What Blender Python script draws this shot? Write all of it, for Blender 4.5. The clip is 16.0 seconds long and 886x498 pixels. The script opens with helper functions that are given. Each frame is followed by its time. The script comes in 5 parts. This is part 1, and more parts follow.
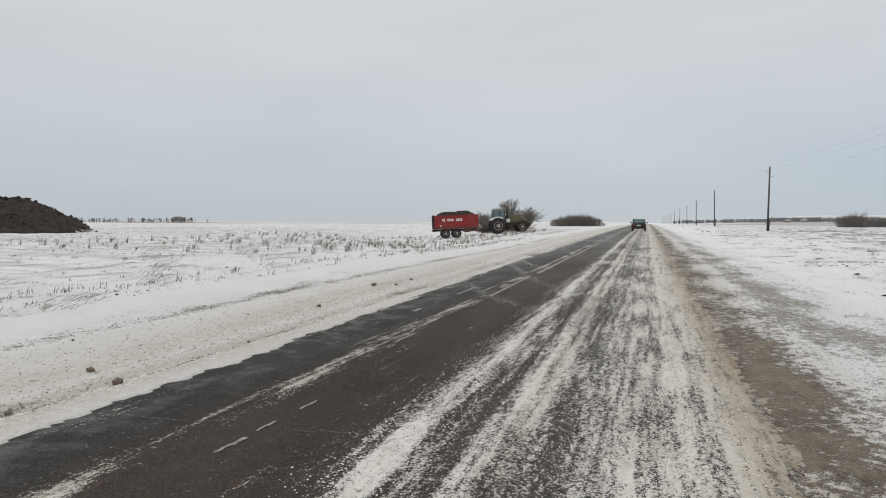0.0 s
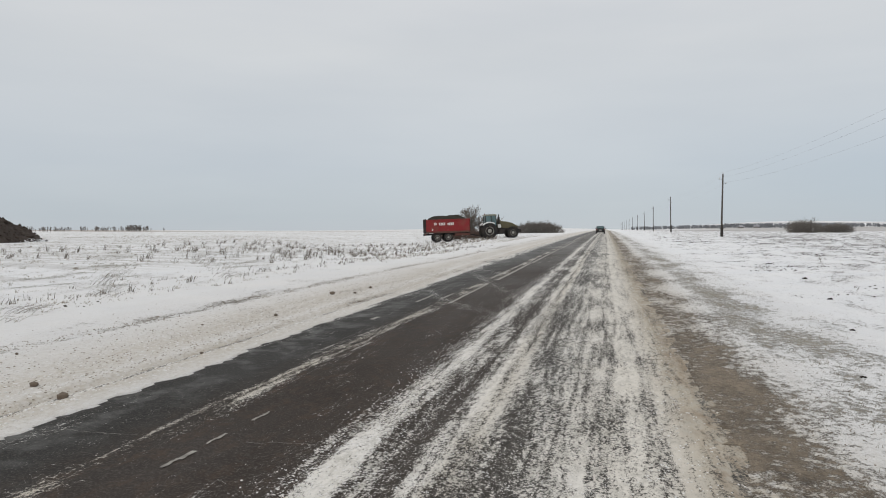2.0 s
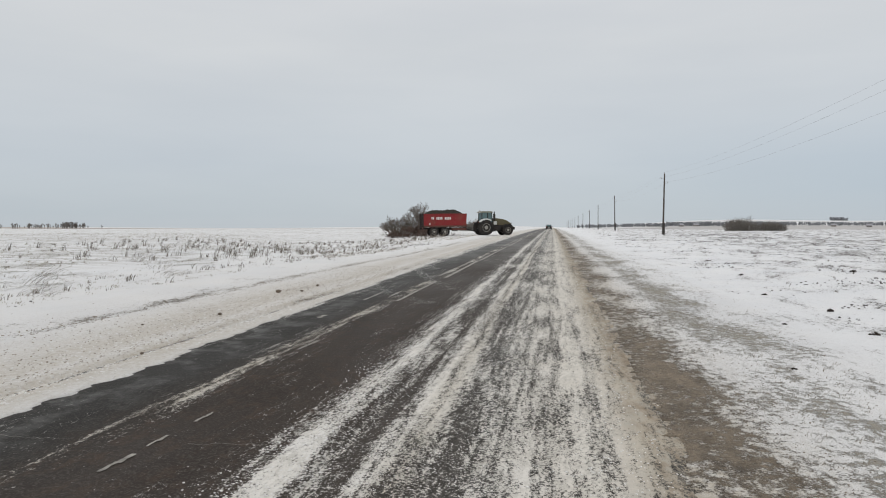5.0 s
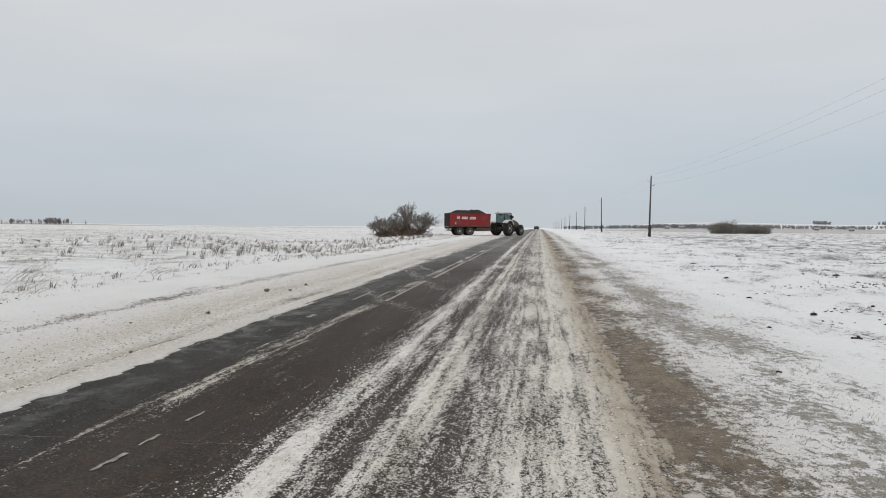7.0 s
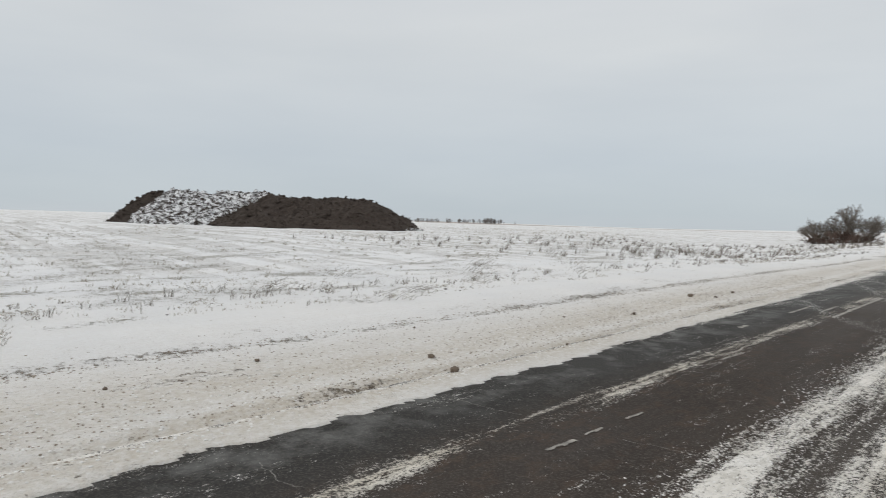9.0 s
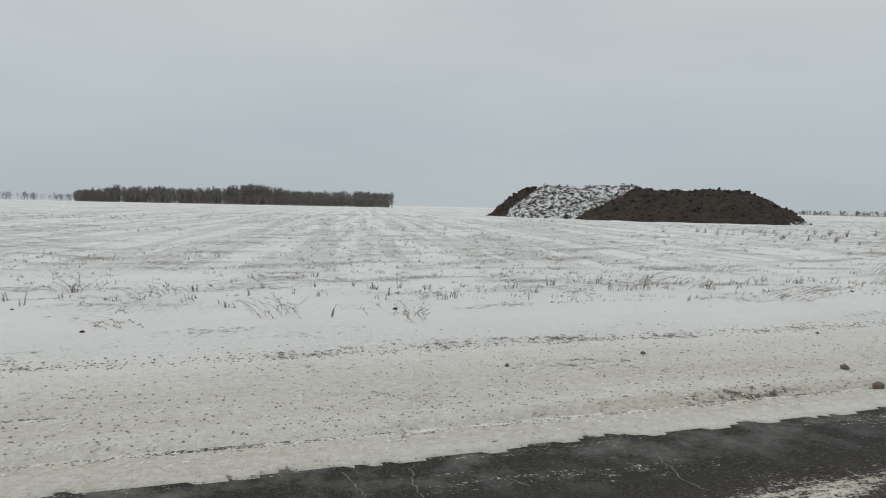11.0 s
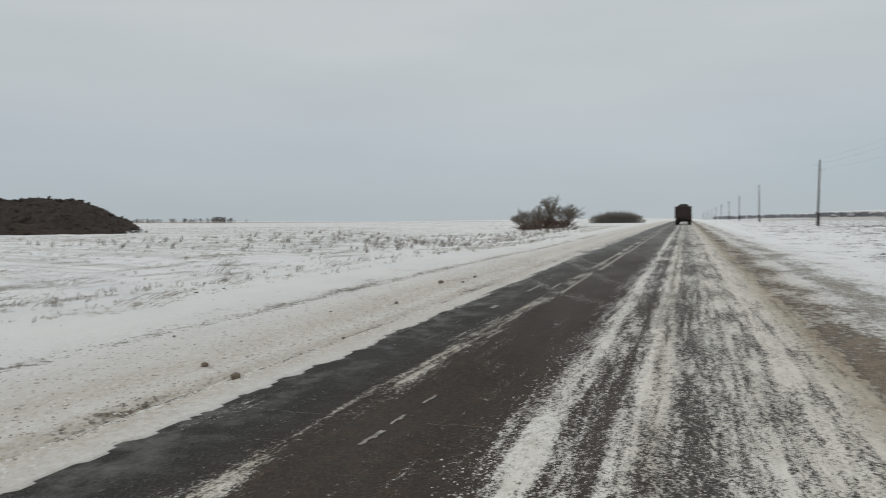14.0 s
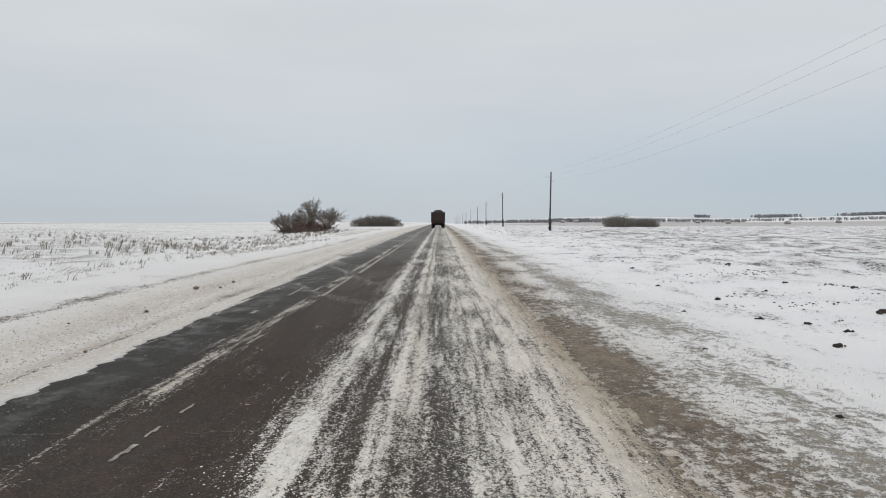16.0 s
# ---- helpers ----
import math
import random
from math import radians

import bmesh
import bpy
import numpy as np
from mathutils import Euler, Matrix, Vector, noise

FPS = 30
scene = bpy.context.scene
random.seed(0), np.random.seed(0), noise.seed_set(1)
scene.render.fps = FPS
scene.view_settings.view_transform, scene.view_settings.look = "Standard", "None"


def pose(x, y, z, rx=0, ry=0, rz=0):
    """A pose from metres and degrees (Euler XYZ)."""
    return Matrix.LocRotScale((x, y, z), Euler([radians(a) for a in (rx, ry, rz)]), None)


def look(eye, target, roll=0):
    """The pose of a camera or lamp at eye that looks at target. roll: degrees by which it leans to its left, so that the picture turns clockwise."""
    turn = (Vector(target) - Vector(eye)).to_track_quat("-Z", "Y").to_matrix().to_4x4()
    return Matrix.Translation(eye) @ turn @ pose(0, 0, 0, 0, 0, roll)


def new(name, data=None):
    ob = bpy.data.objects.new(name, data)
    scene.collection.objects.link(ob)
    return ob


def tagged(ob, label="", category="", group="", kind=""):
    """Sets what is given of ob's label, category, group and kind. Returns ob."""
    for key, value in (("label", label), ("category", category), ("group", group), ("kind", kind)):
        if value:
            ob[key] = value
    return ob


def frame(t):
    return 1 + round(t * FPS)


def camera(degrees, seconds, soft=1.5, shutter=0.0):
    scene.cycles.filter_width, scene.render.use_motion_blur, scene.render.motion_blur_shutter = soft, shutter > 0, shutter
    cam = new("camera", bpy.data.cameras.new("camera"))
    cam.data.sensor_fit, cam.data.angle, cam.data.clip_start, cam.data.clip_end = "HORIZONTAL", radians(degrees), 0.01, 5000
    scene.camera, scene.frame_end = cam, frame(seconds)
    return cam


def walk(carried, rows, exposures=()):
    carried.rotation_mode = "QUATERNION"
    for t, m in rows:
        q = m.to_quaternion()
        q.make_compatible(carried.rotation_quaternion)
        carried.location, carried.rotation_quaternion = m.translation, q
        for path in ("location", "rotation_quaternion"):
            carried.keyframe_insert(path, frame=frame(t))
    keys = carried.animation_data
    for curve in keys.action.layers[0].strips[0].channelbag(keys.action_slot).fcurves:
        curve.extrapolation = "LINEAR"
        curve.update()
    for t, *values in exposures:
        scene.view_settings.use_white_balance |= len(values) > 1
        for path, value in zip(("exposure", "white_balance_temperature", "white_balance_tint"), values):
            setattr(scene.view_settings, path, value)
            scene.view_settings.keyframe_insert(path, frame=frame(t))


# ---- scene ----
# camera: seconds, place, yaw to the left, pitch, roll
cam = camera(65.7, 16.0, soft=1.0, shutter=0.22)
ROWS = [
    (0.00, 0.002, 0.001, 1.597, 16.53, -2.14, 0.07),
    (0.50, 0.020, 0.004, 1.604, 15.85, -1.72, -0.39),
    (1.00, 0.036, 0.015, 1.603, 15.10, -1.36, -0.31),
    (1.50, 0.060, 0.011, 1.611, 14.44, -1.35, -0.51),
    (2.00, 0.073, 0.011, 1.605, 13.35, -1.54, -0.20),
    (2.50, 0.089, -0.011, 1.609, 12.03, -1.58, -0.33),
    (3.00, 0.079, 0.013, 1.609, 11.20, -1.64, 0.05),
    (3.50, 0.092, -0.007, 1.603, 10.57, -1.57, -0.12),
    (4.00, 0.111, -0.031, 1.612, 10.09, -1.51, 0.12),
    (4.50, 0.096, 0.013, 1.598, 9.53, -1.72, -0.10),
    (5.50, 0.075, -0.011, 1.607, 8.60, -1.74, 0.10),
    (6.30, 0.056, -0.032, 1.615, 7.95, -1.76, 0.35),
    (7.00, 0.043, -0.047, 1.620, 7.96, -1.75, 0.50),
    (7.50, 0.005, -0.120, 1.621, 10.34, -1.67, 0.69),
    (8.00, -0.139, -0.113, 1.602, 17.27, -2.09, 1.44),
    (8.50, -0.212, -0.106, 1.605, 31.30, -2.56, 1.69),
    (9.00, -0.216, -0.112, 1.615, 41.39, -2.16, 1.54),
    (9.50, -0.207, -0.146, 1.617, 49.54, -2.28, 1.46),
    (10.00, -0.202, -0.184, 1.615, 57.51, -2.43, 1.60),
    (10.20, -0.220, -0.198, 1.614, 60.95, -2.54, 1.93),
    (10.70, -0.309, -0.253, 1.597, 67.80, -3.00, 1.60),
    (11.20, -0.422, -0.322, 1.576, 73.00, -3.70, 0.80),
    (11.70, -0.523, -0.384, 1.557, 75.60, -4.40, -0.10),
    (12.05, -0.583, -0.422, 1.546, 74.90, -4.80, -0.70),
    (12.30, -0.624, -0.446, 1.538, 72.12, -4.96, -0.99),
    (12.50, -0.637, -0.392, 1.552, 69.08, -4.98, -1.44),
    (13.00, -0.660, -0.287, 1.557, 55.00, -3.73, -1.55),
    (13.50, -0.636, -0.239, 1.577, 35.27, -3.36, -0.20),
    (14.00, -0.667, -0.261, 1.584, 19.48, -2.29, -0.42),
    (14.50, -0.649, -0.315, 1.583, 8.85, -1.95, -0.25),
    (15.00, -0.626, -0.415, 1.598, 1.25, -1.69, 0.10),
    (15.50, -0.624, -0.467, 1.606, 0.37, -1.49, 0.46),
    (16.00, -0.607, -0.522, 1.613, -0.26, -2.10, 0.05),
]
EXPOSURES = [(0.0, 0.0, 6560, 10), (8.0, 0.02, 6560, 10), (9.0, 0.04, 6550, 9), (10.0, -0.15, 6520, 7), (12.3, -0.18, 6510, 5), (13.0, -0.22, 6510, 5), (13.5, -0.30, 6490, 7), (14.0, -0.20, 6500, 7), (14.5, -0.05, 6510, 8), (15.0, 0.02, 6520, 9), (16.0, 0.03, 6520, 10)]
walk(cam, [(t, pose(x, y, z, 90 + pitch, 0, yaw) @ pose(0, 0, 0, 0, 0, roll)) for t, x, y, z, yaw, pitch, roll in ROWS], EXPOSURES)

# ---- sky and sun ----
SUN_AZ, SUN_EL = 200.0, 38.0
world = bpy.data.worlds.new("overcast_sky")
scene.world = world
world.use_nodes = True
wt = world.node_tree
wt.nodes.clear()


def node(tree, kind, **values):
    n = tree.nodes.new(kind)
    for k, v in values.items():
        if k in n.inputs:
            n.inputs[k].default_value = v
    return n


def ramp_node(tree, stops, interpolation="LINEAR"):
    n = tree.nodes.new("ShaderNodeValToRGB")
    cr = n.color_ramp
    cr.interpolation = interpolation
    while len(cr.elements) < len(stops):
        cr.elements.new(0.5)
    for e, (p, c) in zip(cr.elements, stops):
        e.position = p
        e.color = (c, c, c, 1) if isinstance(c, (int, float)) else (*c, 1)
    return n


def build_sky():
    link = wt.links.new
    out = wt.nodes.new("ShaderNodeOutputWorld")
    bg = wt.nodes.new("ShaderNodeBackground")
    sky = wt.nodes.new("ShaderNodeTexSky")
    sky.sky_type = "NISHITA"
    sky.sun_disc = False
    sky.sun_elevation, sky.sun_rotation = radians(SUN_EL), radians(SUN_AZ)
    thin = wt.nodes.new("ShaderNodeVectorMath")
    thin.operation = "SCALE"
    thin.inputs["Scale"].default_value = 0.10
    link(sky.outputs[0], thin.inputs[0])
    co = wt.nodes.new("ShaderNodeTexCoord")
    sep = wt.nodes.new("ShaderNodeSeparateXYZ")
    link(co.outputs["Generated"], sep.inputs[0])
    # cloud deck: paler towards the zenith, as under any overcast
    grad = ramp_node(wt, [(0.0, (0.525, 0.57, 0.61)), (0.02, (0.51, 0.565, 0.61)), (0.09, (0.53, 0.58, 0.63)), (0.25, (0.635, 0.66, 0.68)), (0.45, (0.72, 0.73, 0.75)), (1.0, (0.95, 0.95, 0.95))])
    link(sep.outputs[2], grad.inputs[0])
    mapping = wt.nodes.new("ShaderNodeMapping")
    mapping.inputs["Scale"].default_value = (1.0, 1.0, 5.0)
    link(co.outputs["Generated"], mapping.inputs[0])
    n1 = node(wt, "ShaderNodeTexNoise", Scale=1.6, Detail=5.0, Roughness=0.5)
    link(mapping.outputs[0], n1.inputs["Vector"])
    tone = ramp_node(wt, [(0.3, (0.93, 0.945, 0.965)), (0.7, (1.06, 1.055, 1.05))])
    link(n1.outputs[0], tone.inputs[0])
    mul = wt.nodes.new("ShaderNodeMix")
    mul.data_type, mul.blend_type = "RGBA", "MULTIPLY"
    mul.inputs[0].default_value = 1.0
    link(grad.outputs[0], mul.inputs[6])
    link(tone.outputs[0], mul.inputs[7])
    # the deck is thinner and bluer low over the hills in the east
    low = wt.nodes.new("ShaderNodeMath")
    low.operation = "MULTIPLY"
    ex = ramp_node(wt, [(0.0, 0.0), (0.45, 0.75)])
    ez = ramp_node(wt, [(0.0, 0.25), (0.05, 1.0), (0.085, 0.8), (0.16, 0.0)])
    link(sep.outputs[0], ex.inputs[0])
    link(sep.outputs[2], ez.inputs[0])
    link(ex.outputs[0], low.inputs[0])
    link(ez.outputs[0], low.inputs[1])
    gap = wt.nodes.new("ShaderNodeMix")
    gap.data_type = "RGBA"
    gap.inputs[7].default_value = (0.44, 0.52, 0.605, 1)
    link(low.outputs[0], gap.inputs[0])
    link(mul.outputs[2], gap.inputs[6])
    east = wt.nodes.new("ShaderNodeMix")
    east.data_type = "RGBA"
    east.inputs[0].default_value = 0.94
    link(thin.outputs[0], east.inputs[6])
    link(gap.outputs[2], east.inputs[7])
    link(east.outputs[2], bg.inputs[0])
    bg.inputs[1].default_value = 1.0
    link(bg.outputs[0], out.inputs[0])


build_sky()
sun_data = bpy.data.lights.new("sun", "SUN")
sun_data.energy, sun_data.angle, sun_data.color = 0.6, radians(30), (1.0, 0.97, 0.93)
sun = new("sun", sun_data)
sun.matrix_world = look((0, 0, 50), (50 * math.sin(radians(SUN_AZ + 180)), 50 * math.cos(radians(SUN_AZ + 180)), 50 - 50 * math.tan(radians(SUN_EL))))


# ---- materials ----
class Mat:
    """Small builder for a node material whose patterns run in world metres."""

    def __init__(self, name, rough=0.8, metal=0.0, space="Object"):
        self.m = bpy.data.materials.new(name)
        self.m.use_nodes = True
        self.t = self.m.node_tree
        self.b = self.t.nodes["Principled BSDF"]
        self.b.inputs["Roughness"].default_value = rough
        self.b.inputs["Metallic"].default_value = metal
        self.b.inputs["Specular IOR Level"].default_value = 0.3
        if space == "Position":
            self.pos = self.t.nodes.new("ShaderNodeNewGeometry").outputs["Position"]
        else:
            self.pos = self.t.nodes.new("ShaderNodeTexCoord").outputs[space]

    def link(self, a, b):
        self.t.links.new(a, b)

    def noise(self, scale, detail=3.0, stretch=(1, 1, 1), rough=0.55, turn=0.0):
        mp = self.t.nodes.new("ShaderNodeMapping")
        mp.inputs["Scale"].default_value = stretch
        mp.inputs["Rotation"].default_value = (0, 0, turn)
        self.link(self.pos, mp.inputs[0])
        n = node(self.t, "ShaderNodeTexNoise", Scale=scale, Detail=detail, Roughness=rough)
        self.link(mp.outputs[0], n.inputs["Vector"])
        return n.outputs[0]

    def ramp(self, fac, stops, interpolation="LINEAR"):
        r = ramp_node(self.t, stops, interpolation)
        self.link(fac, r.inputs[0])
        return r.outputs[0]

    def mix(self, fac, a, b, blend="MIX"):
        n = self.t.nodes.new("ShaderNodeMix")
        n.data_type, n.blend_type = "RGBA", blend
        for i, v in ((0, fac), (6, a), (7, b)):
            if isinstance(v, (int, float)):
                n.inputs[i].default_value = v if i == 0 else (v, v, v, 1)
            elif isinstance(v, tuple):
                n.inputs[i].default_value = (*v, 1)
            else:
                self.link(v, n.inputs[i])
        return n.outputs[2]

    def math(self, op, a, b=0.0, c=0.0):
        n = self.t.nodes.new("ShaderNodeMath")
        n.operation = op
        for i, v in enumerate((a, b, c)):
            if isinstance(v, (int, float)):
                n.inputs[i].default_value = v
            else:
                self.link(v, n.inputs[i])
        return n.outputs[0]

    def axis(self, i):
        s = self.t.nodes.new("ShaderNodeSeparateXYZ")
        self.link(self.pos, s.inputs[0])
        return s.outputs[i]

    def base(self, colour):
        if isinstance(colour, tuple):
            self.b.inputs["Base Color"].default_value = (*colour, 1)
        else:
            self.link(colour, self.b.inputs["Base Color"])
        return self

    def roughness(self, v):
        self.link(v, self.b.inputs["Roughness"])
        return self

    def bump(self, height, strength=0.5, distance=0.02):
        n = node(self.t, "ShaderNodeBump", Strength=strength, Distance=distance)
        self.link(height, n.inputs["Height"])
        self.link(n.outputs[0], self.b.inputs["Normal"])
        return self


def worn(name, colour, rough=0.6, metal=0.0, dirt=(0.16, 0.12, 0.09), amount=0.35, scale=2.0):
    """Paint, rubber or metal with road dirt on it."""
    k = Mat(name, rough, metal)
    n = k.noise(scale, 4.0)
    grain = k.noise(scale * 14, 2.0)
    fac = k.ramp(n, [(0.42, 0.0), (0.75, amount)])
    tint = k.mix(fac, colour, dirt)
    k.base(k.mix(0.18, tint, k.ramp(grain, [(0.3, 0.5), (0.7, 1.0)]), "MULTIPLY"))
    k.bump(grain, 0.15, 0.01)
    return k.m


def ground_material():
    k = Mat("snowy_ground", 0.75, space="Position")
    x, y = k.axis(0), k.axis(1)
    wob = k.math("MULTIPLY", k.math("SUBTRACT", k.noise(0.35, 4.0, (1, 0.35, 1)), 0.5), 0.9)
    xw = k.math("ADD", x, wob)
    u = k.math("DIVIDE", k.math("ADD", xw, 20.0), 40.0)

    def band(stops):
        return [((p + 20.0) / 40.0, v) for p, v in stops]

    # how much of the soil is bare, across the road's direction
    bare = k.ramp(u, band([(-20, 0.24), (-13, 0.24), (-11, 0.16), (-9, 0.0), (-7.7, 0.04), (-7.4, 0.34), (-7.1, 0.02), (-5.0, 0.02), (-4.85, 0.32), (-4.7, 0.0), (0.66, 0.34), (0.84, 0.48), (1.02, 0.60), (1.35, 0.63),
                           (1.58, 0.42), (1.85, 0.30), (2.20, 0.52), (2.65, 0.49), (3.0, 0.22), (3.8, 0.10), (6.0, 0.14), (9.0, 0.22), (13.0, 0.31), (20, 0.36)]))
    fine = k.noise(13.0, 5.0, (0.8, 0.7, 1), 0.7)
    patch = k.noise(1.1, 4.0, (1, 0.4, 1), 0.6)
    grit = k.noise(60.0, 3.0)
    mask = k.math("ADD", k.math("ADD", k.math("MULTIPLY", fine, 1.9), k.math("MULTIPLY", patch, 1.7)), k.math("MULTIPLY", grit, 1.0))
    open_soil = k.ramp(k.math("ADD", k.math("SUBTRACT", mask, 2.3), bare), [(0.40, 0.0), (0.62, 1.0)])
    open_soil = k.math("MULTIPLY", open_soil, k.ramp(k.math("DIVIDE", y, 1000.0), [(0.20, 1.0), (0.60, 0.3)]))
    # stubble rows of the left-hand field run off to the west
    across = k.math("ADD", k.math("ADD", k.math("MULTIPLY", x, 0.213), k.math("MULTIPLY", y, 0.977)), k.math("MULTIPLY", k.noise(0.09, 2.0), 1.0))
    along = k.math("ADD", k.math("MULTIPLY", x, -0.977), k.math("MULTIPLY", y, 0.213))
    cv = k.t.nodes.new("ShaderNodeCombineXYZ")
    k.link(across, cv.inputs[0])
    k.link(k.math("MULTIPLY", along, 0.035), cv.inputs[1])
    rn = node(k.t, "ShaderNodeTexNoise", Scale=0.95, Detail=2.0, Roughness=0.5)
    k.link(cv.outputs[0], rn.inputs["Vector"])
    rows = rn.outputs[0]
    rowmask = k.math("MULTIPLY", k.ramp(rows, [(0.47, 0.0), (0.53, 1.0)]), k.ramp(u, band([(-20, 1.0), (-17, 1.0), (-14, 0.0)])))
    chaff = k.ramp(k.noise(5.5, 6.0, (1, 1, 1), 0.8), [(0.46, 0.0), (0.60, 1.0)])
    chaff = k.math("MULTIPLY_ADD", chaff, 0.6, 0.4)
    stubble = k.math("MULTIPLY", k.math("ADD", rowmask, k.ramp(u, band([(-20, 0.05), (-12, 0.14), (-9, 0.0)]))), chaff)
    snow = k.mix(k.ramp(k.noise(0.5, 4.0), [(0.3, 0.0), (0.7, 1.0)]), (0.80, 0.81, 0.82), (0.86, 0.86, 0.855))
    # traffic has stained the snow of the shoulders
    drawn = k.math("ADD", xw, k.math("MULTIPLY", k.ramp(x, [(-0.5, 1.0), (0.0, 0.0)]), k.ramp(k.math("DIVIDE", y, 100.0), [(0.04, 0.0), (0.45, 0.5)], "EASE")))
    ue = k.math("DIVIDE", k.math("ADD", drawn, 20.0), 40.0)
    dirty = k.ramp(ue, band([(-14, 0.06), (-10, 0.18), (-8.3, 0.24), (-7.5, 0.32), (-6.6, 0.50), (-5.8, 0.80), (-5.3, 0.78), (-5.06, 0.50), (-4.90, 0.95), (-4.76, 0.85), (-4.50, 0.78), (-4.32, 0.62), (-4.18, 0.45), (0.5, 0.6), (0.8, 1.0), (1.3, 0.95), (1.8, 0.5), (2.4, 0.25), (3.2, 0.2), (4.2, 0.04), (6, 0.0)]))
    dirtn = k.math("MULTIPLY", dirty, k.ramp(k.noise(2.2, 6.0, (1, 0.10, 1), 0.65), [(0.25, 0.70), (0.60, 1.0)]))
    dirtn = k.math("MULTIPLY", dirtn, k.ramp(k.noise(17.0, 5.0, (1, 0.7, 1), 0.75), [(0.35, 0.55), (0.62, 1.0)]))
    snow = k.mix(dirtn, snow, (0.445, 0.385, 0.295))
    specks = k.ramp(k.noise(30.0, 5.0, (1, 0.8, 1), 0.8), [(0.56, 0.0), (0.66, 0.6)])
    snow = k.mix(k.math("MULTIPLY", specks, k.ramp(u, band([(-9, 0.0), (-7.4, 1.0), (-4.6, 0.9), (1, 0.5), (6, 0.25), (12, 0.5)]))), snow, (0.23, 0.18, 0.14))
    soil = k.mix(k.ramp(k.noise(4.0, 6.0, (1, 0.5, 1), 0.7), [(0.34, 0.0), (0.64, 1.0)]), (0.088, 0.069, 0.049), (0.235, 0.188, 0.135))
    soil = k.mix(k.ramp(k.noise(28.0, 4.0, (1, 0.7, 1), 0.8), [(0.52, 0.0), (0.66, 0.55)]), soil, (0.33, 0.265, 0.185))
    soil = k.mix(k.ramp(k.noise(19.0, 4.0, (0.8, 1, 1), 0.8), [(0.52, 0.0), (0.66, 0.7)]), soil, (0.050, 0.038, 0.027))
    straw = k.mix(k.noise(9.0, 5.0, (1, 1, 1), 0.75), (0.22, 0.205, 0.165), (0.58, 0.55, 0.48))
    right = k.ramp(u, band([(-2.0, 1.0), (1.6, 1.0), (2.0, 0.40), (2.9, 0.25), (4.0, 0.6), (9, 0.9)]))
    dark = k.mix(k.noise(4.0, 4.0), (0.075, 0.058, 0.048), (0.17, 0.14, 0.12))
    side = k.ramp(u, band([(3.0, 0.0), (6.0, 1.0)]))
    bare_col = k.mix(right, straw, soil)
    bare_col = k.mix(side, bare_col, dark)
    left = k.ramp(u, band([(-9, 1.0), (-7, 0.0)]))
    bare_col = k.mix(left, bare_col, straw)
    col = k.mix(open_soil, snow, bare_col)
    col = k.mix(k.math("MULTIPLY", stubble, 0.42), col, k.mix(k.noise(8.0, 3.0), (0.17, 0.15, 0.125), (0.40, 0.37, 0.31)))
    # a bare brown field far off beyond the heap
    px = k.math("ADD", k.math("MULTIPLY", x, 0.62), k.math("MULTIPLY", y, 0.78))
    far = k.math("ADD", px, k.math("MULTIPLY", k.noise(0.012, 3.0), 60.0))
    fband = k.ramp(k.math("DIVIDE", far, 1000.0), [(0.185, 0.0), (0.20, 1.0), (0.36, 1.0), (0.42, 0.0)])
    fband = k.math("MULTIPLY", fband, k.ramp(k.math("DIVIDE", k.math("SUBTRACT", 0.0, x), 400.0), [(0.16, 0.0), (0.34, 1.0)]))
    col = k.mix(k.math("MULTIPLY", fband, 0.75), col, (0.30, 0.245, 0.20))
    # the field to the east ends in rough grass; strips of stubble lie beyond it
    reach = k.math("SQRT", k.math("ADD", k.math("MULTIPLY", x, x), k.math("MULTIPLY", y, y)))
    reach = k.math("ADD", reach, k.math("MULTIPLY", k.noise(0.02, 3.0), 60.0))
    strips = k.ramp(k.math("DIVIDE", reach, 3000.0), [(0.085, 0.0), (0.10, 0.85), (0.135, 0.85), (0.15, 0.25), (0.33, 0.55), (0.46, 0.65), (0.50, 0.10), (0.62, 0.05), (0.64, 0.35), (0.70, 0.30), (0.72, 0.0)])
    strips = k.math("MULTIPLY", strips, k.ramp(k.math("DIVIDE", x, k.math("MAXIMUM", y, 1.0)), [(0.03, 0.0), (0.16, 1.0)]))
    col = k.mix(strips, col, (0.27, 0.24, 0.215))
    k.base(col)
    h = k.math("ADD", k.math("MULTIPLY", open_soil, -0.6), k.math("ADD", k.math("MULTIPLY", fine, 0.8), k.math("MULTIPLY", grit, 0.35)))
    k.bump(h, 0.9, 0.05)
    return k.m


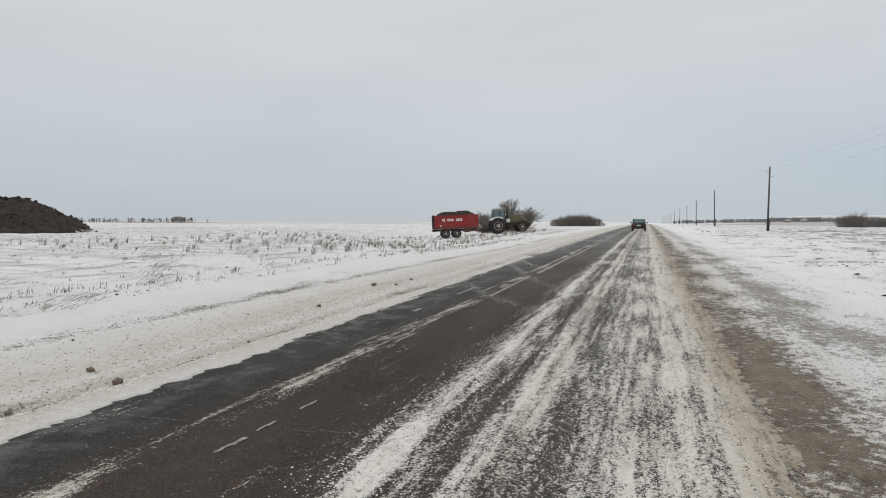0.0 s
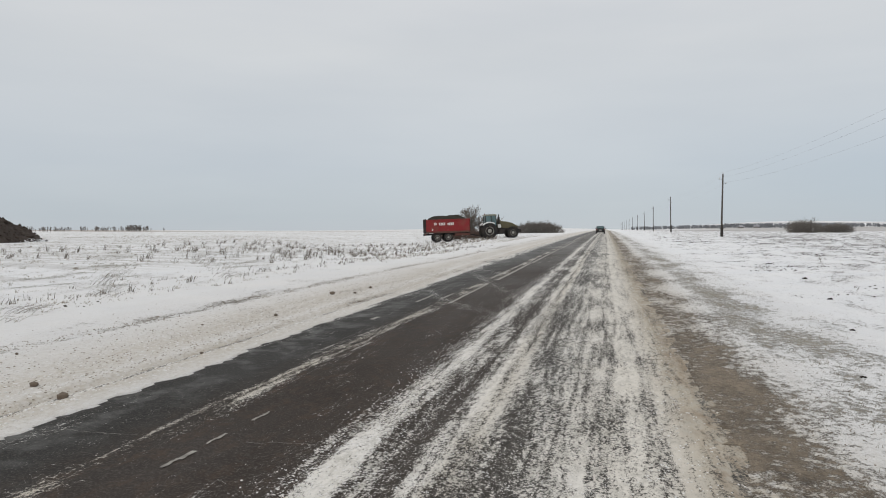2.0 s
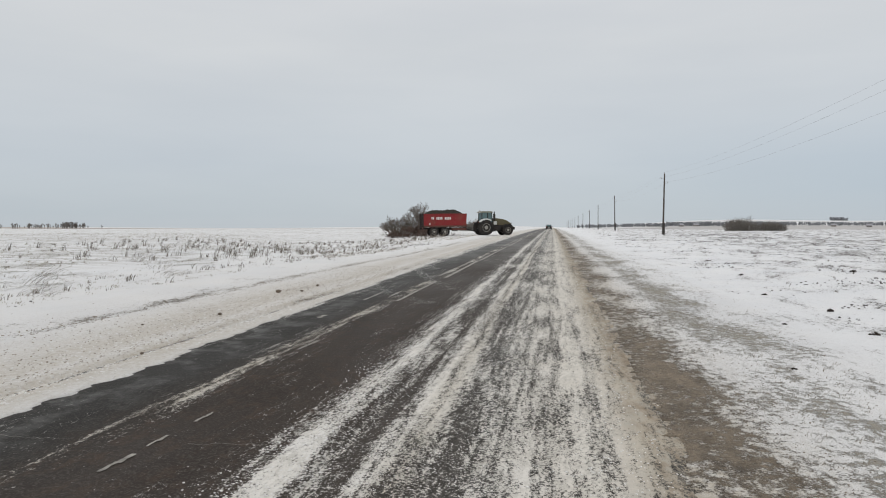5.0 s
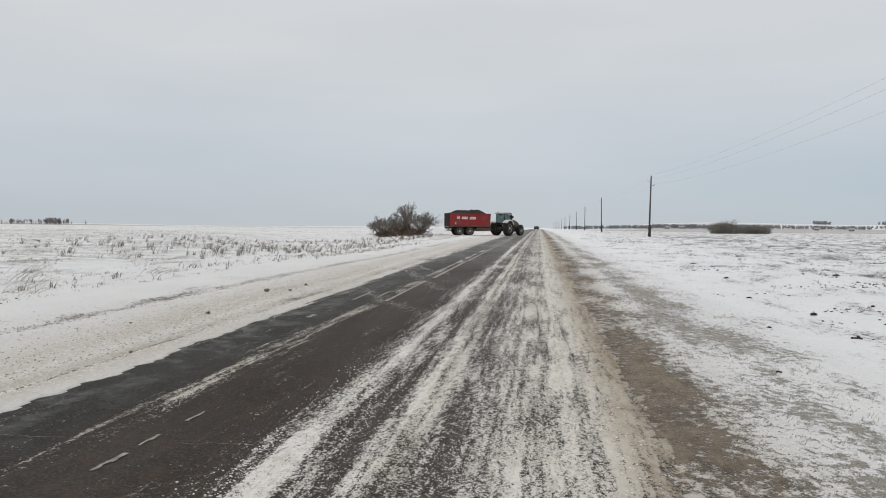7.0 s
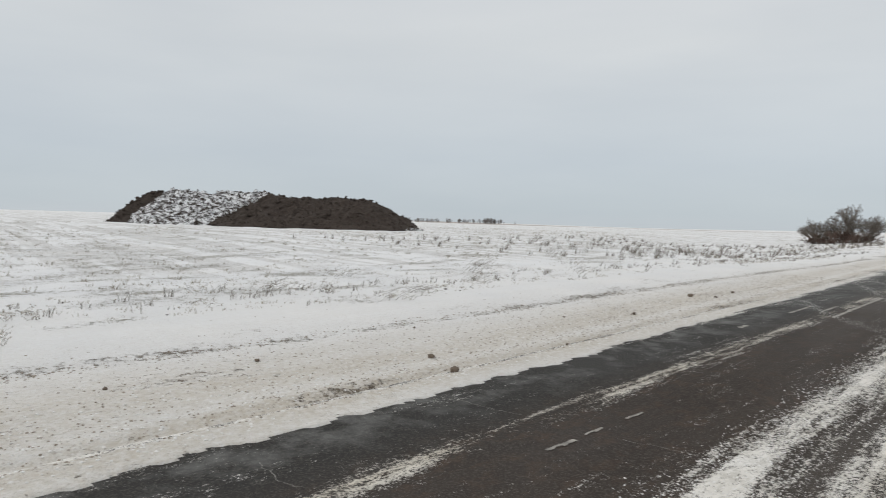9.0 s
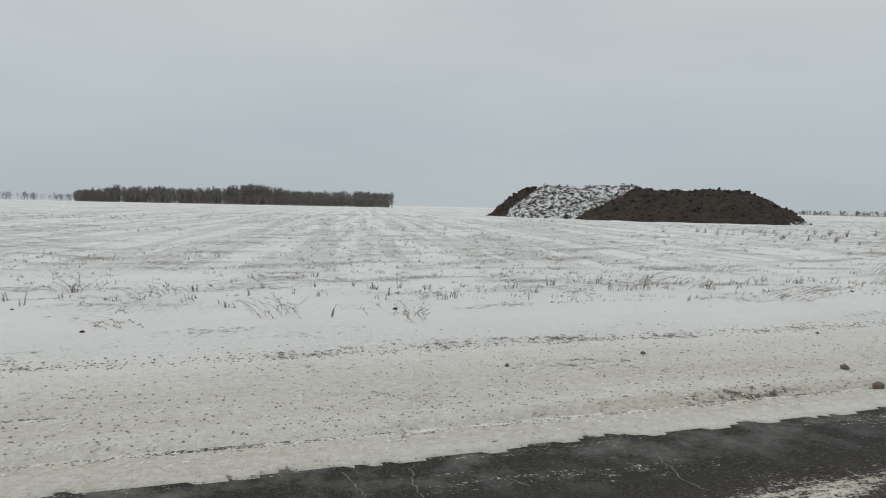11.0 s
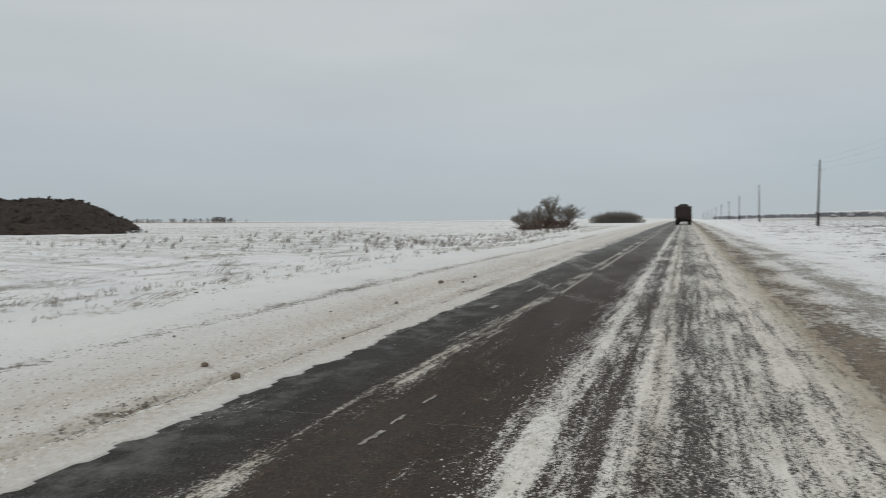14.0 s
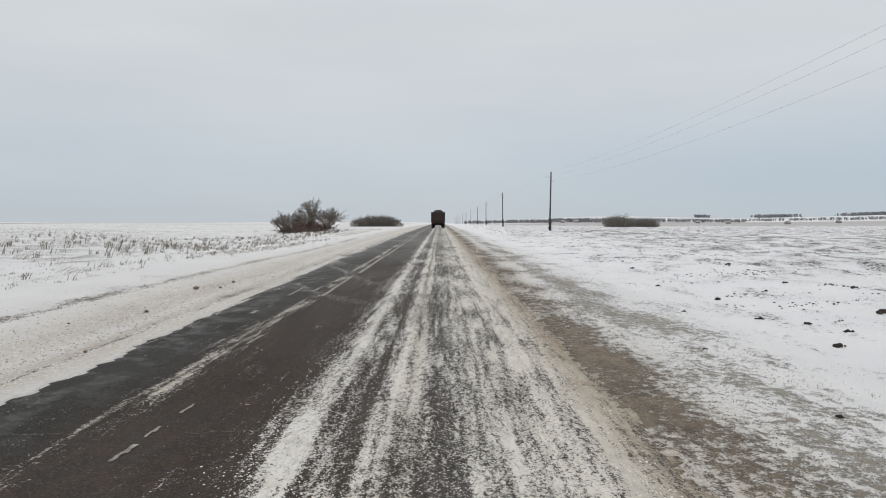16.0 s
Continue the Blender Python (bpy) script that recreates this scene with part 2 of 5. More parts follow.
def road_material():
    k = Mat("snow_streaked_asphalt", 0.7, space="Position")
    x = k.axis(0)
    wob = k.math("MULTIPLY", k.math("SUBTRACT", k.noise(0.22, 3.0, (1, 0.5, 1)), 0.5), 0.22)
    xw = k.math("ADD", x, wob)
    u = k.math("DIVIDE", k.math("ADD", xw, 5.2), 6.4)

    def band(stops):
        return [((p + 5.2) / 6.4, v) for p, v in stops]

    cover = k.ramp(u, band([(-5.1, 0.6), (-4.6, 0.52), (-4.42, 0.32), (-4.30, 0.14), (-4.12, 0.02), (-3.6, -0.06), (-3.42, 0.04), (-3.26, 0.22), (-3.14, 0.20), (-3.0, 0.02), (-2.15, -0.06), (-1.98, 0.10), (-1.82, 0.30), (-1.70, 0.50), (-1.62, 0.64), (-1.55, 0.56),
                            (-1.46, 0.34), (-1.34, 0.36), (-1.22, 0.16), (-1.14, 0.46), (-1.02, 0.62), (-0.94, 0.40), (-0.86, 0.60), (-0.76, 0.34), (-0.5, 0.38), (-0.30, 0.50), (-0.05, 0.54), (0.12, 0.44), (0.30, 0.72), (0.45, 0.58), (0.60, 0.72), (0.95, 0.62)]))
    # the old edge line keeps snow in broken lengths only
    lengths = k.math("MULTIPLY", k.math("SUBTRACT", k.noise(1.0, 3.0, (0.6, 0.55, 1), 0.6), 0.445), 1.9)
    cover = k.math("ADD", cover, k.math("MULTIPLY", lengths, k.ramp(u, band([(-3.40, 0.0), (-3.26, 1.0), (-3.16, 1.0), (-3.02, 0.0)]))))
    streak = k.noise(11.0, 5.0, (1.0, 0.06, 1), 0.6)
    crumb = k.noise(50.0, 4.0, (1.0, 0.75, 1), 0.85)
    grain = k.noise(20.0, 3.0, (1.0, 0.45, 1), 0.7)
    patch = k.noise(1.3, 4.0, (1.0, 0.3, 1), 0.6)
    m = k.math("ADD", k.math("MULTIPLY", streak, 1.1), k.math("ADD", k.math("ADD", k.math("MULTIPLY", crumb, 2.1), k.math("MULTIPLY", grain, 0.9)), k.math("MULTIPLY", patch, 0.9)))
    mask = k.ramp(k.math("ADD", k.math("SUBTRACT", m, 2.47), cover), [(0.41, 0.0), (0.50, 0.6), (0.59, 1.0)])
    aggregate = k.noise(60.0, 4.0, (1, 0.9, 1), 0.8)
    tar = k.mix(k.noise(0.7, 4.0, (1, 0.2, 1)), (0.022, 0.0215, 0.020), (0.038, 0.0365, 0.034))
    brown = k.ramp(u, band([(-3.7, 0.0), (-3.0, 0.8), (-2.0, 0.9), (-1.1, 0.8), (-0.5, 0.3)]))
    tar = k.mix(brown, tar, k.mix(k.noise(2.2, 4.0, (1, 0.25, 1)), (0.026, 0.021, 0.018), (0.056, 0.043, 0.034)))
    tar = k.mix(k.ramp(aggregate, [(0.50, 0.0), (0.68, 0.62)]), tar, (0.15, 0.135, 0.12))
    rime = k.math("MULTIPLY", k.ramp(u, band([(-4.5, 0.8), (-4.1, 0.6), (-3.5, 0.12), (-3.2, 0.0)])), k.ramp(k.noise(2.6, 5.0, (0.8, 0.7, 1), 0.7), [(0.48, 0.0), (0.68, 0.75)]))
    tar = k.mix(rime, tar, (0.25, 0.25, 0.24))
    rust = k.math("MULTIPLY", k.ramp(u, band([(-3.6, 0.0), (-3.1, 0.8), (-2.6, 0.5), (-2.0, 0.6), (-1.4, 0.2)])), k.ramp(k.noise(7.0, 5.0, (1, 0.6, 1), 0.75), [(0.5, 0.0), (0.66, 0.6)]))
    tar = k.mix(rust, tar, (0.095, 0.060, 0.040))
    frost = k.ramp(u, band([(-2.0, 0.0), (-1.0, 0.15), (-0.3, 0.4), (0.9, 0.5)]))
    tar = k.mix(k.math("MULTIPLY", frost, k.ramp(grain, [(0.32, 0.1), (0.62, 0.85)])), tar, (0.25, 0.24, 0.215))
    snow = k.mix(k.noise(2.0, 4.0), (0.80, 0.79, 0.77), (0.70, 0.665, 0.60))
    yellow = k.ramp(u, band([(-3.5, 0.0), (-3.25, 0.8), (-3.0, 0.0), (-1.1, 0.15), (-0.9, 0.6), (-0.7, 0.15), (-0.2, 0.3), (0.1, 0.4), (0.5, 0.45), (0.75, 0.9), (0.95, 1.0)]))
    snow = k.mix(yellow, snow, (0.55, 0.50, 0.41))
    mud = k.math("MULTIPLY", k.ramp(u, band([(0.35, 0.0), (0.62, 0.30), (0.78, 0.85), (0.90, 1.0)])), k.ramp(k.noise(6.0, 5.0, (1, 0.3, 1), 0.75), [(0.40, 0.45), (0.60, 1.0)]))
    snow = k.mix(mud, snow, (0.27, 0.215, 0.155))
    # packed, driven-over snow is mottled grey and buff
    snow = k.mix(k.ramp(k.noise(9.0, 5.0, (1, 0.5, 1), 0.75), [(0.44, 0.0), (0.64, 0.6)]), snow, (0.42, 0.40, 0.35))
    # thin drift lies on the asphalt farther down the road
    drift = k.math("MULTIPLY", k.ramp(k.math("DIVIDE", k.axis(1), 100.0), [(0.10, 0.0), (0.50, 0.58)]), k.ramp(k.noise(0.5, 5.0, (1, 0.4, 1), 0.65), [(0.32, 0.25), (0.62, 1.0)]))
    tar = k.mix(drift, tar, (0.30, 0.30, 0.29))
    k.base(k.mix(mask, tar, snow))
    k.roughness(k.mix(mask, k.ramp(k.noise(0.9, 3.0, (1, 0.3, 1)), [(0.35, 0.72), (0.7, 0.95)]), 0.9))
    k.b.inputs["Specular IOR Level"].default_value = 0.12
    k.bump(k.math("ADD", k.math("MULTIPLY", mask, 0.8), k.math("MULTIPLY", aggregate, 0.3)), 0.6, 0.012)
    return k.m


def soil_material(name, snow_amount):
    k = Mat(name, 0.95, space="Position")
    n = k.noise(1.2, 6.0, rough=0.7)
    c = k.mix(n, (0.028, 0.021, 0.017), (0.070, 0.054, 0.044))
    c = k.mix(k.ramp(k.noise(6.0, 4.0, rough=0.7), [(0.56, 0.0), (0.70, 0.6)]), c, (0.15, 0.112, 0.085))
    if snow_amount:
        s = k.ramp(k.noise(1.7, 8.0, (1, 1, 1.6), rough=0.82), [(0.735 - snow_amount * 0.25, 0.0), (0.775 - snow_amount * 0.25, 1.0)])
        c = k.mix(s, c, (0.82, 0.83, 0.84))
    k.base(c)
    k.bump(k.noise(5.0, 5.0, rough=0.75), 0.9, 0.18)
    return k.m


def twig_material(name, a, b):
    k = Mat(name, 0.9)
    k.base(k.mix(k.noise(3.0, 3.0), a, b))
    return k.m


GROUND = ground_material()
ROAD = road_material()
SOIL = soil_material("bare_wet_soil", 0.0)
SOIL_SNOW = soil_material("snow_dusted_soil", 1.0)
STRAW = twig_material("dry_straw", (0.27, 0.24, 0.195), (0.50, 0.45, 0.37))
WEED = twig_material("dry_weed", (0.12, 0.105, 0.09), (0.26, 0.225, 0.185))
BARK = twig_material("bare_bark", (0.115, 0.100, 0.088), (0.23, 0.20, 0.172))
BRAMBLE = twig_material("reddish_twigs", (0.11, 0.072, 0.060), (0.20, 0.145, 0.118))
FAR_TREE = twig_material("far_leafless_trees", (0.14, 0.128, 0.118), (0.25, 0.23, 0.212))
# distance haze is put into this blue-grey tree colour; the scene has no air
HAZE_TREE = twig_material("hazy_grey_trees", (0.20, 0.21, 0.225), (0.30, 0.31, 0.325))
SNOWLUMP = worn("crumbled_snow", (0.80, 0.79, 0.77), 0.8, amount=0.3, dirt=(0.5, 0.42, 0.33))
STONE = worn("dirty_stone", (0.15, 0.118, 0.09), 0.9, amount=0.6)
GRIT = worn("pale_grit", (0.34, 0.295, 0.24), 0.9, amount=0.6, dirt=(0.17, 0.14, 0.11), scale=6.0)
PAINT_LINE = worn("worn_road_paint", (0.38, 0.36, 0.32), 0.8, amount=0.8, dirt=(0.12, 0.11, 0.10), scale=9.0)
POLE_WOOD = worn("weathered_pole_wood", (0.085, 0.075, 0.068), 0.9, amount=0.3, scale=1.0)
STUB = worn("tarred_pole_stub", (0.05, 0.046, 0.042), 0.9, amount=0.3)
WIRE = worn("aluminium_wire", (0.42, 0.43, 0.45), 0.6, 0.0, amount=0.1)
CERAMIC = worn("insulator_ceramic", (0.55, 0.53, 0.50), 0.4, amount=0.2)


# ---- helpers of the place ----
_rng = np.random.RandomState(7)
_lat = _rng.rand(256, 256)


def vnoise(x, y):
    """Smooth lattice noise in 0..1 for arrays of metres."""
    xi, yi = np.floor(x).astype(int), np.floor(y).astype(int)
    fx, fy = x - xi, y - yi
    fx, fy = fx * fx * (3 - 2 * fx), fy * fy * (3 - 2 * fy)
    g = lambda a, b: _lat[a % 256, b % 256]
    return (g(xi, yi) * (1 - fx) + g(xi + 1, yi) * fx) * (1 - fy) + (g(xi, yi + 1) * (1 - fx) + g(xi + 1, yi + 1) * fx) * fy


def fbm(x, y, octaves=4, gain=0.5):
    total, amp, norm = 0.0, 1.0, 0.0
    for i in range(octaves):
        total = total + amp * vnoise(x * 2 ** i + 17.3 * i, y * 2 ** i - 9.1 * i)
        norm += amp
        amp *= gain
    return total / norm


def step(a, b, v):
    s = np.clip((v - a) / (b - a), 0, 1)
    return s * s * (3 - 2 * s)


def land(x, y):
    """Height of the land without its small relief."""
    r = np.hypot(x, y)
    az = np.degrees(np.arctan2(x, y))
    z = 1.5 * (1 - np.exp(-r / 170.0))
    hills = step(0.0, 16.0, az) * step(150.0, 110.0, az) * step(700.0, 2700.0, r) * (31.0 + 6.0 * np.sin(az / 5.0))
    hills = hills + step(-30.0, -8.0, az) * step(4.0, -4.0, az) * step(800.0, 2600.0, r) * 7.0
    west = step(-20.0, -40.0, az) * step(-120.0, -85.0, az) * step(500.0, 2600.0, r) * 6.0
    # a hollow beside the road where the field track comes up
    hollow = 1.25 * np.exp(-((az + 19.0) / 6.5) ** 2) * step(25.0, 75.0, r) * step(150.0, 105.0, r)
    valley = step(6.0, 14.0, az) * step(150.0, 110.0, az) * step(130.0, 1000.0, r) * 3.4
    return z + hills + west - valley - hollow - step(450.0, 900.0, r) * 0.15


def left_edge(y):
    return -4.33 - 0.56 * step(4.0, 45.0, y) + 0.14 * (fbm(y * 0.45, y * 0 + 3.0, 2) - 0.5) + 0.26 * (fbm(y * 2.6, y * 0 + 8.0, 5, 0.75) - 0.5)


def right_edge(y):
    return 0.92 + 0.18 * (fbm(y * 0.3, y * 0 + 31.0, 3) - 0.5) + 0.40 * (fbm(y * 3.0, y * 0 + 12.0, 5, 0.75) - 0.5)


def relief(x, y):
    """Relief over the land: verge, drifts, ruts, stubble and furrows; below the road between its edges."""
    le, re = left_edge(y), right_edge(y)
    side = np.where(x < le, le - x, np.where(x > re, x - re, 0.0))
    near = np.exp(-np.hypot(x, y) / 90.0)
    left = 0.010 + 0.012 * step(0.0, 0.25, side) + 0.006 * step(0.5, 2.2, side) - 0.03 * np.exp(-((x + 7.3) / 0.25) ** 2) + 0.05 * step(3.0, 5.0, side) - 0.032 * np.exp(-((x + 4.84) / 0.06) ** 2) + 0.026 * np.exp(-((x + 5.02) / 0.10) ** 2) - 0.02 * np.exp(-((x + 5.75) / 0.12) ** 2)
    left = left + near * (0.05 * (fbm(x * 0.5, y * 0.18, 3) - 0.5) * step(0.3, 1.5, side) + 0.022 * (fbm(x * 7, y * 5, 3) - 0.5))
    u = x * 0.208 + y * 0.978
    left = left + step(9.0, 14.0, side) * (0.18 * (fbm(u * 0.75, x * 0.05, 3) - 0.5) + 0.05 * (fbm(x * 0.9, y * 0.9, 4) - 0.5))
    right = 0.004 + 0.02 * step(0.0, 0.9, side) - 0.05 * step(0.8, 2.2, side) - 0.10 * step(2.0, 4.0, side) + 0.12 * step(4.5, 7.0, side)
    right = right + 0.05 * (fbm(x * 3.5, y * 2.0, 4, 0.6) - 0.5) * step(0.5, 1.8, side) * near
    clod = fbm(x * 1.1, y * 0.55, 5, 0.6)
    right = right + step(4.0, 8.0, side) * (0.22 * np.clip(clod - 0.5, 0, 1) * 2 + 0.06 * (clod - 0.5))
    rough = np.where(x < le, left, right)
    fade = np.where(np.hypot(x, y) > 400.0, 0.5, 1.0)
    return np.where((x > le) & (x < re), -0.06, rough * fade)


def height(x, y):
    x, y = np.asarray(x, float), np.asarray(y, float)
    return land(x, y) + relief(x, y)


def rise(x, y):
    return float(height(np.array([x]), np.array([y]))[0])


def grid_mesh(name, xs, ys, fn, material):
    X, Y = np.meshgrid(xs, ys)
    Z = fn(X, Y)
    nx, ny = len(xs), len(ys)
    co = np.stack([X, Y, Z], 2).reshape(-1, 3)
    i = (np.arange(ny - 1)[:, None] * nx + np.arange(nx - 1)[None]).ravel()
    quads = np.stack([i, i + 1, i + nx + 1, i + nx], 1)
    me = bpy.data.meshes.new(name)
    me.vertices.add(len(co))
    me.vertices.foreach_set("co", co.ravel())
    me.loops.add(quads.size)
    me.loops.foreach_set("vertex_index", quads.ravel().astype(np.int32))
    me.polygons.add(len(quads))
    me.polygons.foreach_set("loop_start", np.arange(0, quads.size, 4, dtype=np.int32))
    me.polygons.foreach_set("use_smooth", np.ones(len(quads), bool))
    me.update(calc_edges=True)
    me.materials.append(material)
    return new(name, me)


def axis_steps(lo, hi, first, growth, limit, cap=1e9):
    """Steps from lo to hi that stay fine and then grow."""
    out, s = [lo], first
    while out[-1] < hi:
        d = max(first, (out[-1] - limit) * growth)
        out.append(min(hi, out[-1] + min(d, cap)))
    return np.array(out)


def part(name, bm, material, parent=None, label="", smooth=False):
    me = bpy.data.meshes.new(name)
    bm.to_mesh(me)
    bm.free()
    me.materials.append(material)
    if smooth:
        me.polygons.foreach_set("use_smooth", np.ones(len(me.polygons), bool))
    ob = new(name, me)
    if parent:
        ob.parent = parent
    if label:
        ob["label"] = label
    return ob


def raw(name, verts, faces, material, parent=None, smooth=False):
    me = bpy.data.meshes.new(name)
    me.from_pydata(verts, [], faces)
    me.materials.append(material)
    if smooth:
        me.polygons.foreach_set("use_smooth", np.ones(len(me.polygons), bool))
    ob = new(name, me)
    if parent:
        ob.parent = parent
    return ob


def box(size, at=(0, 0, 0), bevel=0.0, turn=(0, 0, 0), bm=None):
    own = bmesh.new()
    bmesh.ops.create_cube(own, size=1.0)
    bmesh.ops.scale(own, vec=size, verts=own.verts)
    if bevel:
        bmesh.ops.bevel(own, geom=own.edges[:], offset=bevel, segments=2, affect="EDGES", profile=0.6)
    bmesh.ops.transform(own, matrix=pose(*at, *turn), verts=own.verts)
    return join(own, bm)


def join(own, bm):
    if bm is None:
        return own
    me = bpy.data.meshes.new("tmp")
    own.to_mesh(me)
    own.free()
    bm.from_mesh(me)
    bpy.data.meshes.remove(me)
    return bm


def prism(points, width, at=(0, 0, 0), bevel=0.0, bm=None):
    """Side outline (y, z) given a width across x."""
    own = bmesh.new()
    a = [own.verts.new((-width / 2, y, z)) for y, z in points]
    b = [own.verts.new((width / 2, y, z)) for y, z in points]
    own.faces.new(a)
    own.faces.new(b[::-1])
    for i in range(len(points)):
        j = (i + 1) % len(points)
        own.faces.new((a[j], a[i], b[i], b[j]))
    bmesh.ops.recalc_face_normals(own, faces=own.faces)
    if bevel:
        bmesh.ops.bevel(own, geom=own.edges[:], offset=bevel, segments=2, affect="EDGES", profile=0.6)
    bmesh.ops.translate(own, vec=at, verts=own.verts)
    return join(own, bm)


def lathe(profile, segments=28, axis="X", bm=None, at=(0, 0, 0)):
    """Turn a profile of (along, radius) about an axis."""
    own = bmesh.new()
    rings = []
    for a, r in profile:
        ring = []
        for k in range(segments):
            th = 2 * math.pi * k / segments
            c, s = r * math.cos(th), r * math.sin(th)
            v = (a, c, s) if axis == "X" else ((c, a, s) if axis == "Y" else (c, s, a))
            ring.append(own.verts.new(v))
        rings.append(ring)
    for p, q in zip(rings, rings[1:]):
        for k in range(segments):
            own.faces.new((p[k], p[(k + 1) % segments], q[(k + 1) % segments], q[k]))
    own.faces.new(rings[0][::-1])
    own.faces.new(rings[-1])
    bmesh.ops.recalc_face_normals(own, faces=own.faces)
    bmesh.ops.translate(own, vec=at, verts=own.verts)
    return join(own, bm)


def tube(p, q, r0, r1=None, segments=6, bm=None):
    r1 = r0 if r1 is None else r1
    p, q = Vector(p), Vector(q)
    own = bmesh.new()
    m = Matrix.Translation(p) @ (q - p).to_track_quat("Z", "Y").to_matrix().to_4x4()
    n = (q - p).length
    a = [own.verts.new(m @ Vector((r0 * math.cos(6.2832 * k / segments), r0 * math.sin(6.2832 * k / segments), 0))) for k in range(segments)]
    b = [own.verts.new(m @ Vector((r1 * math.cos(6.2832 * k / segments), r1 * math.sin(6.2832 * k / segments), n))) for k in range(segments)]
    for k in range(segments):
        own.faces.new((a[k], a[(k + 1) % segments], b[(k + 1) % segments], b[k]))
    own.faces.new(a[::-1])
    own.faces.new(b)
    return join(own, bm)


def empty(name, m, label="", category="", group=""):
    ob = new(name)
    ob.empty_display_size = 0.3
    ob.matrix_basis = m
    return tagged(ob, label, category, group)


# ---- land and road ----
def build_land():
    xl = -axis_steps(8.5, 3200.0, 0.09, 0.028, 6.0)[::-1]
    xm = np.arange(-8.45, -4.0, 0.045)
    xr0 = np.arange(0.6, 9.0, 0.06)
    xr = axis_steps(9.05, 3200.0, 0.08, 0.030, 5.0)
    xs = np.concatenate([xl, xm, np.arange(-3.9, 0.55, 0.5), xr0, xr])
    yb = -axis_steps(2.0, 1600.0, 0.25, 0.08, 0.0)[::-1]
    ys = np.concatenate([yb, axis_steps(-1.9, 3600.0, 0.055, 0.0125, -1.0)])
    ob = grid_mesh("ground", xs, ys, height, GROUND)
    tagged(ob, "snow-covered farmland with stubble and bare soil showing", "ground", kind="stuff")
    ob["kind"] = "structure"


def ridge(x, y):
    """Packed snow ridges between the wheel tracks."""
    w = x + 0.35 * (fbm(y * 0.22, y * 0 + 5.0, 2) - 0.5) * 0.5
    z = 0.020 * np.exp(-((w + 1.58) / 0.13) ** 2) + 0.014 * np.exp(-((w + 0.93) / 0.10) ** 2) + 0.012 * np.exp(-((w - 0.36) / 0.10) ** 2) + 0.016 * np.exp(-((w - 0.70) / 0.12) ** 2)
    z = z * (0.45 + 1.1 * fbm(x * 3.0, y * 0.9, 3)) + 0.010 * (fbm(x * 11, y * 7, 3) - 0.5) * step(-2.0, -1.5, x)
    return z


def build_road():
    xs = np.concatenate([np.arange(-6.0, -2.2, 0.12), np.arange(-2.1, 1.25, 0.035)])
    yb = -axis_steps(2.0, 60.0, 0.4, 0.1, 0.0)[::-1]
    ys = np.concatenate([yb, axis_steps(-1.8, 900.0, 0.04, 0.012, -1.0)])
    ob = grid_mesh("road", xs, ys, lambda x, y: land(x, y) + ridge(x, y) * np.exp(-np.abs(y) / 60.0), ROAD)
    tagged(ob, "worn asphalt road streaked with packed snow", "road", kind="structure")
    return ob


build_land()
road = build_road()


# ---- road paint, stones and crumbs ----
def build_dash(x, y0, y1, width, name="road_marking"):
    """One worn dash of paint, its edges chipped."""
    n = max(5, int((y1 - y0) / (0.035 if y1 < 10 else 0.10)))
    v, f = [], []
    rnd = random.Random(int(y0 * 100))
    for i in range(n + 1):
        y = y0 + (y1 - y0) * i / n
        a, b = -width / 2 + rnd.uniform(-0.18, 0.25) * width, width / 2 + rnd.uniform(-0.25, 0.18) * width
        for dx in (a, b):
            z = float(land(np.array(x + dx), np.array(y))) + float(ridge(np.array(x + dx), np.array(y))) * math.exp(-abs(y) / 60.0) + 0.006
            v.append((x + dx, y, z))
    for i in range(n):
        f.append((2 * i, 2 * i + 1, 2 * i + 3, 2 * i + 2))
    ob = raw(name, v, f, PAINT_LINE, road)
    return ob


for x, y0, y1, w in ((-2.78, 3.95, 4.14, 0.030), (-2.76, 4.12, 4.30, 0.036), (-2.77, 4.46, 4.60, 0.022), (-2.76, 4.58, 4.72, 0.030), (-2.74, 5.08, 5.24, 0.034), (-2.73, 5.22, 5.36, 0.026), (-3.07, 8.20, 8.52, 0.036), (-3.05, 8.50, 8.88, 0.030), (-3.75, 13.7, 15.2, 0.06), (-3.03, 13.6, 18.4, 0.07), (-3.38, 14.4, 15.6, 0.05), (-3.78, 11.0, 11.35, 0.09),
                     (-2.97, 19.6, 28.6, 0.11), (-2.92, 28.9, 46.0, 0.11), (-2.86, 47.0, 70.0, 0.11), (-2.84, 72.0, 110.0, 0.11), (-2.84, 114.0, 200.0, 0.11), (-3.25, 20.3, 24.0, 0.09), (-3.22, 24.6, 29.4, 0.09), (-3.2, 32.0, 36.0, 0.08)):
    build_dash(x, y0, y1, w)


FROST = worn("frosted_crack", (0.25, 0.24, 0.22), 0.9, amount=0.4)


def build_crack(points):
    """A frosted crack in the asphalt, jagged and thin."""
    rnd = random.Random(int(abs(points[0][1]) * 50))
    v, f = [], []
    pts = []
    for (ax, ay), (bx, by) in zip(points, points[1:]):
        for k in range(7):
            pts.append((ax + (bx - ax) * k / 7 + rnd.gauss(0, 0.008), ay + (by - ay) * k / 7 + rnd.gauss(0, 0.012)))
    for x, y in pts:
        w = rnd.uniform(0.001, 0.004)
        z = float(land(np.array(x), np.array(y))) + 0.005
        v += [(x, y - w, z), (x, y + w, z)]
    for i in range(len(pts) - 1):
        f.append((2 * i, 2 * i + 2, 2 * i + 3, 2 * i + 1))
    raw("crack", v, f, FROST, road)


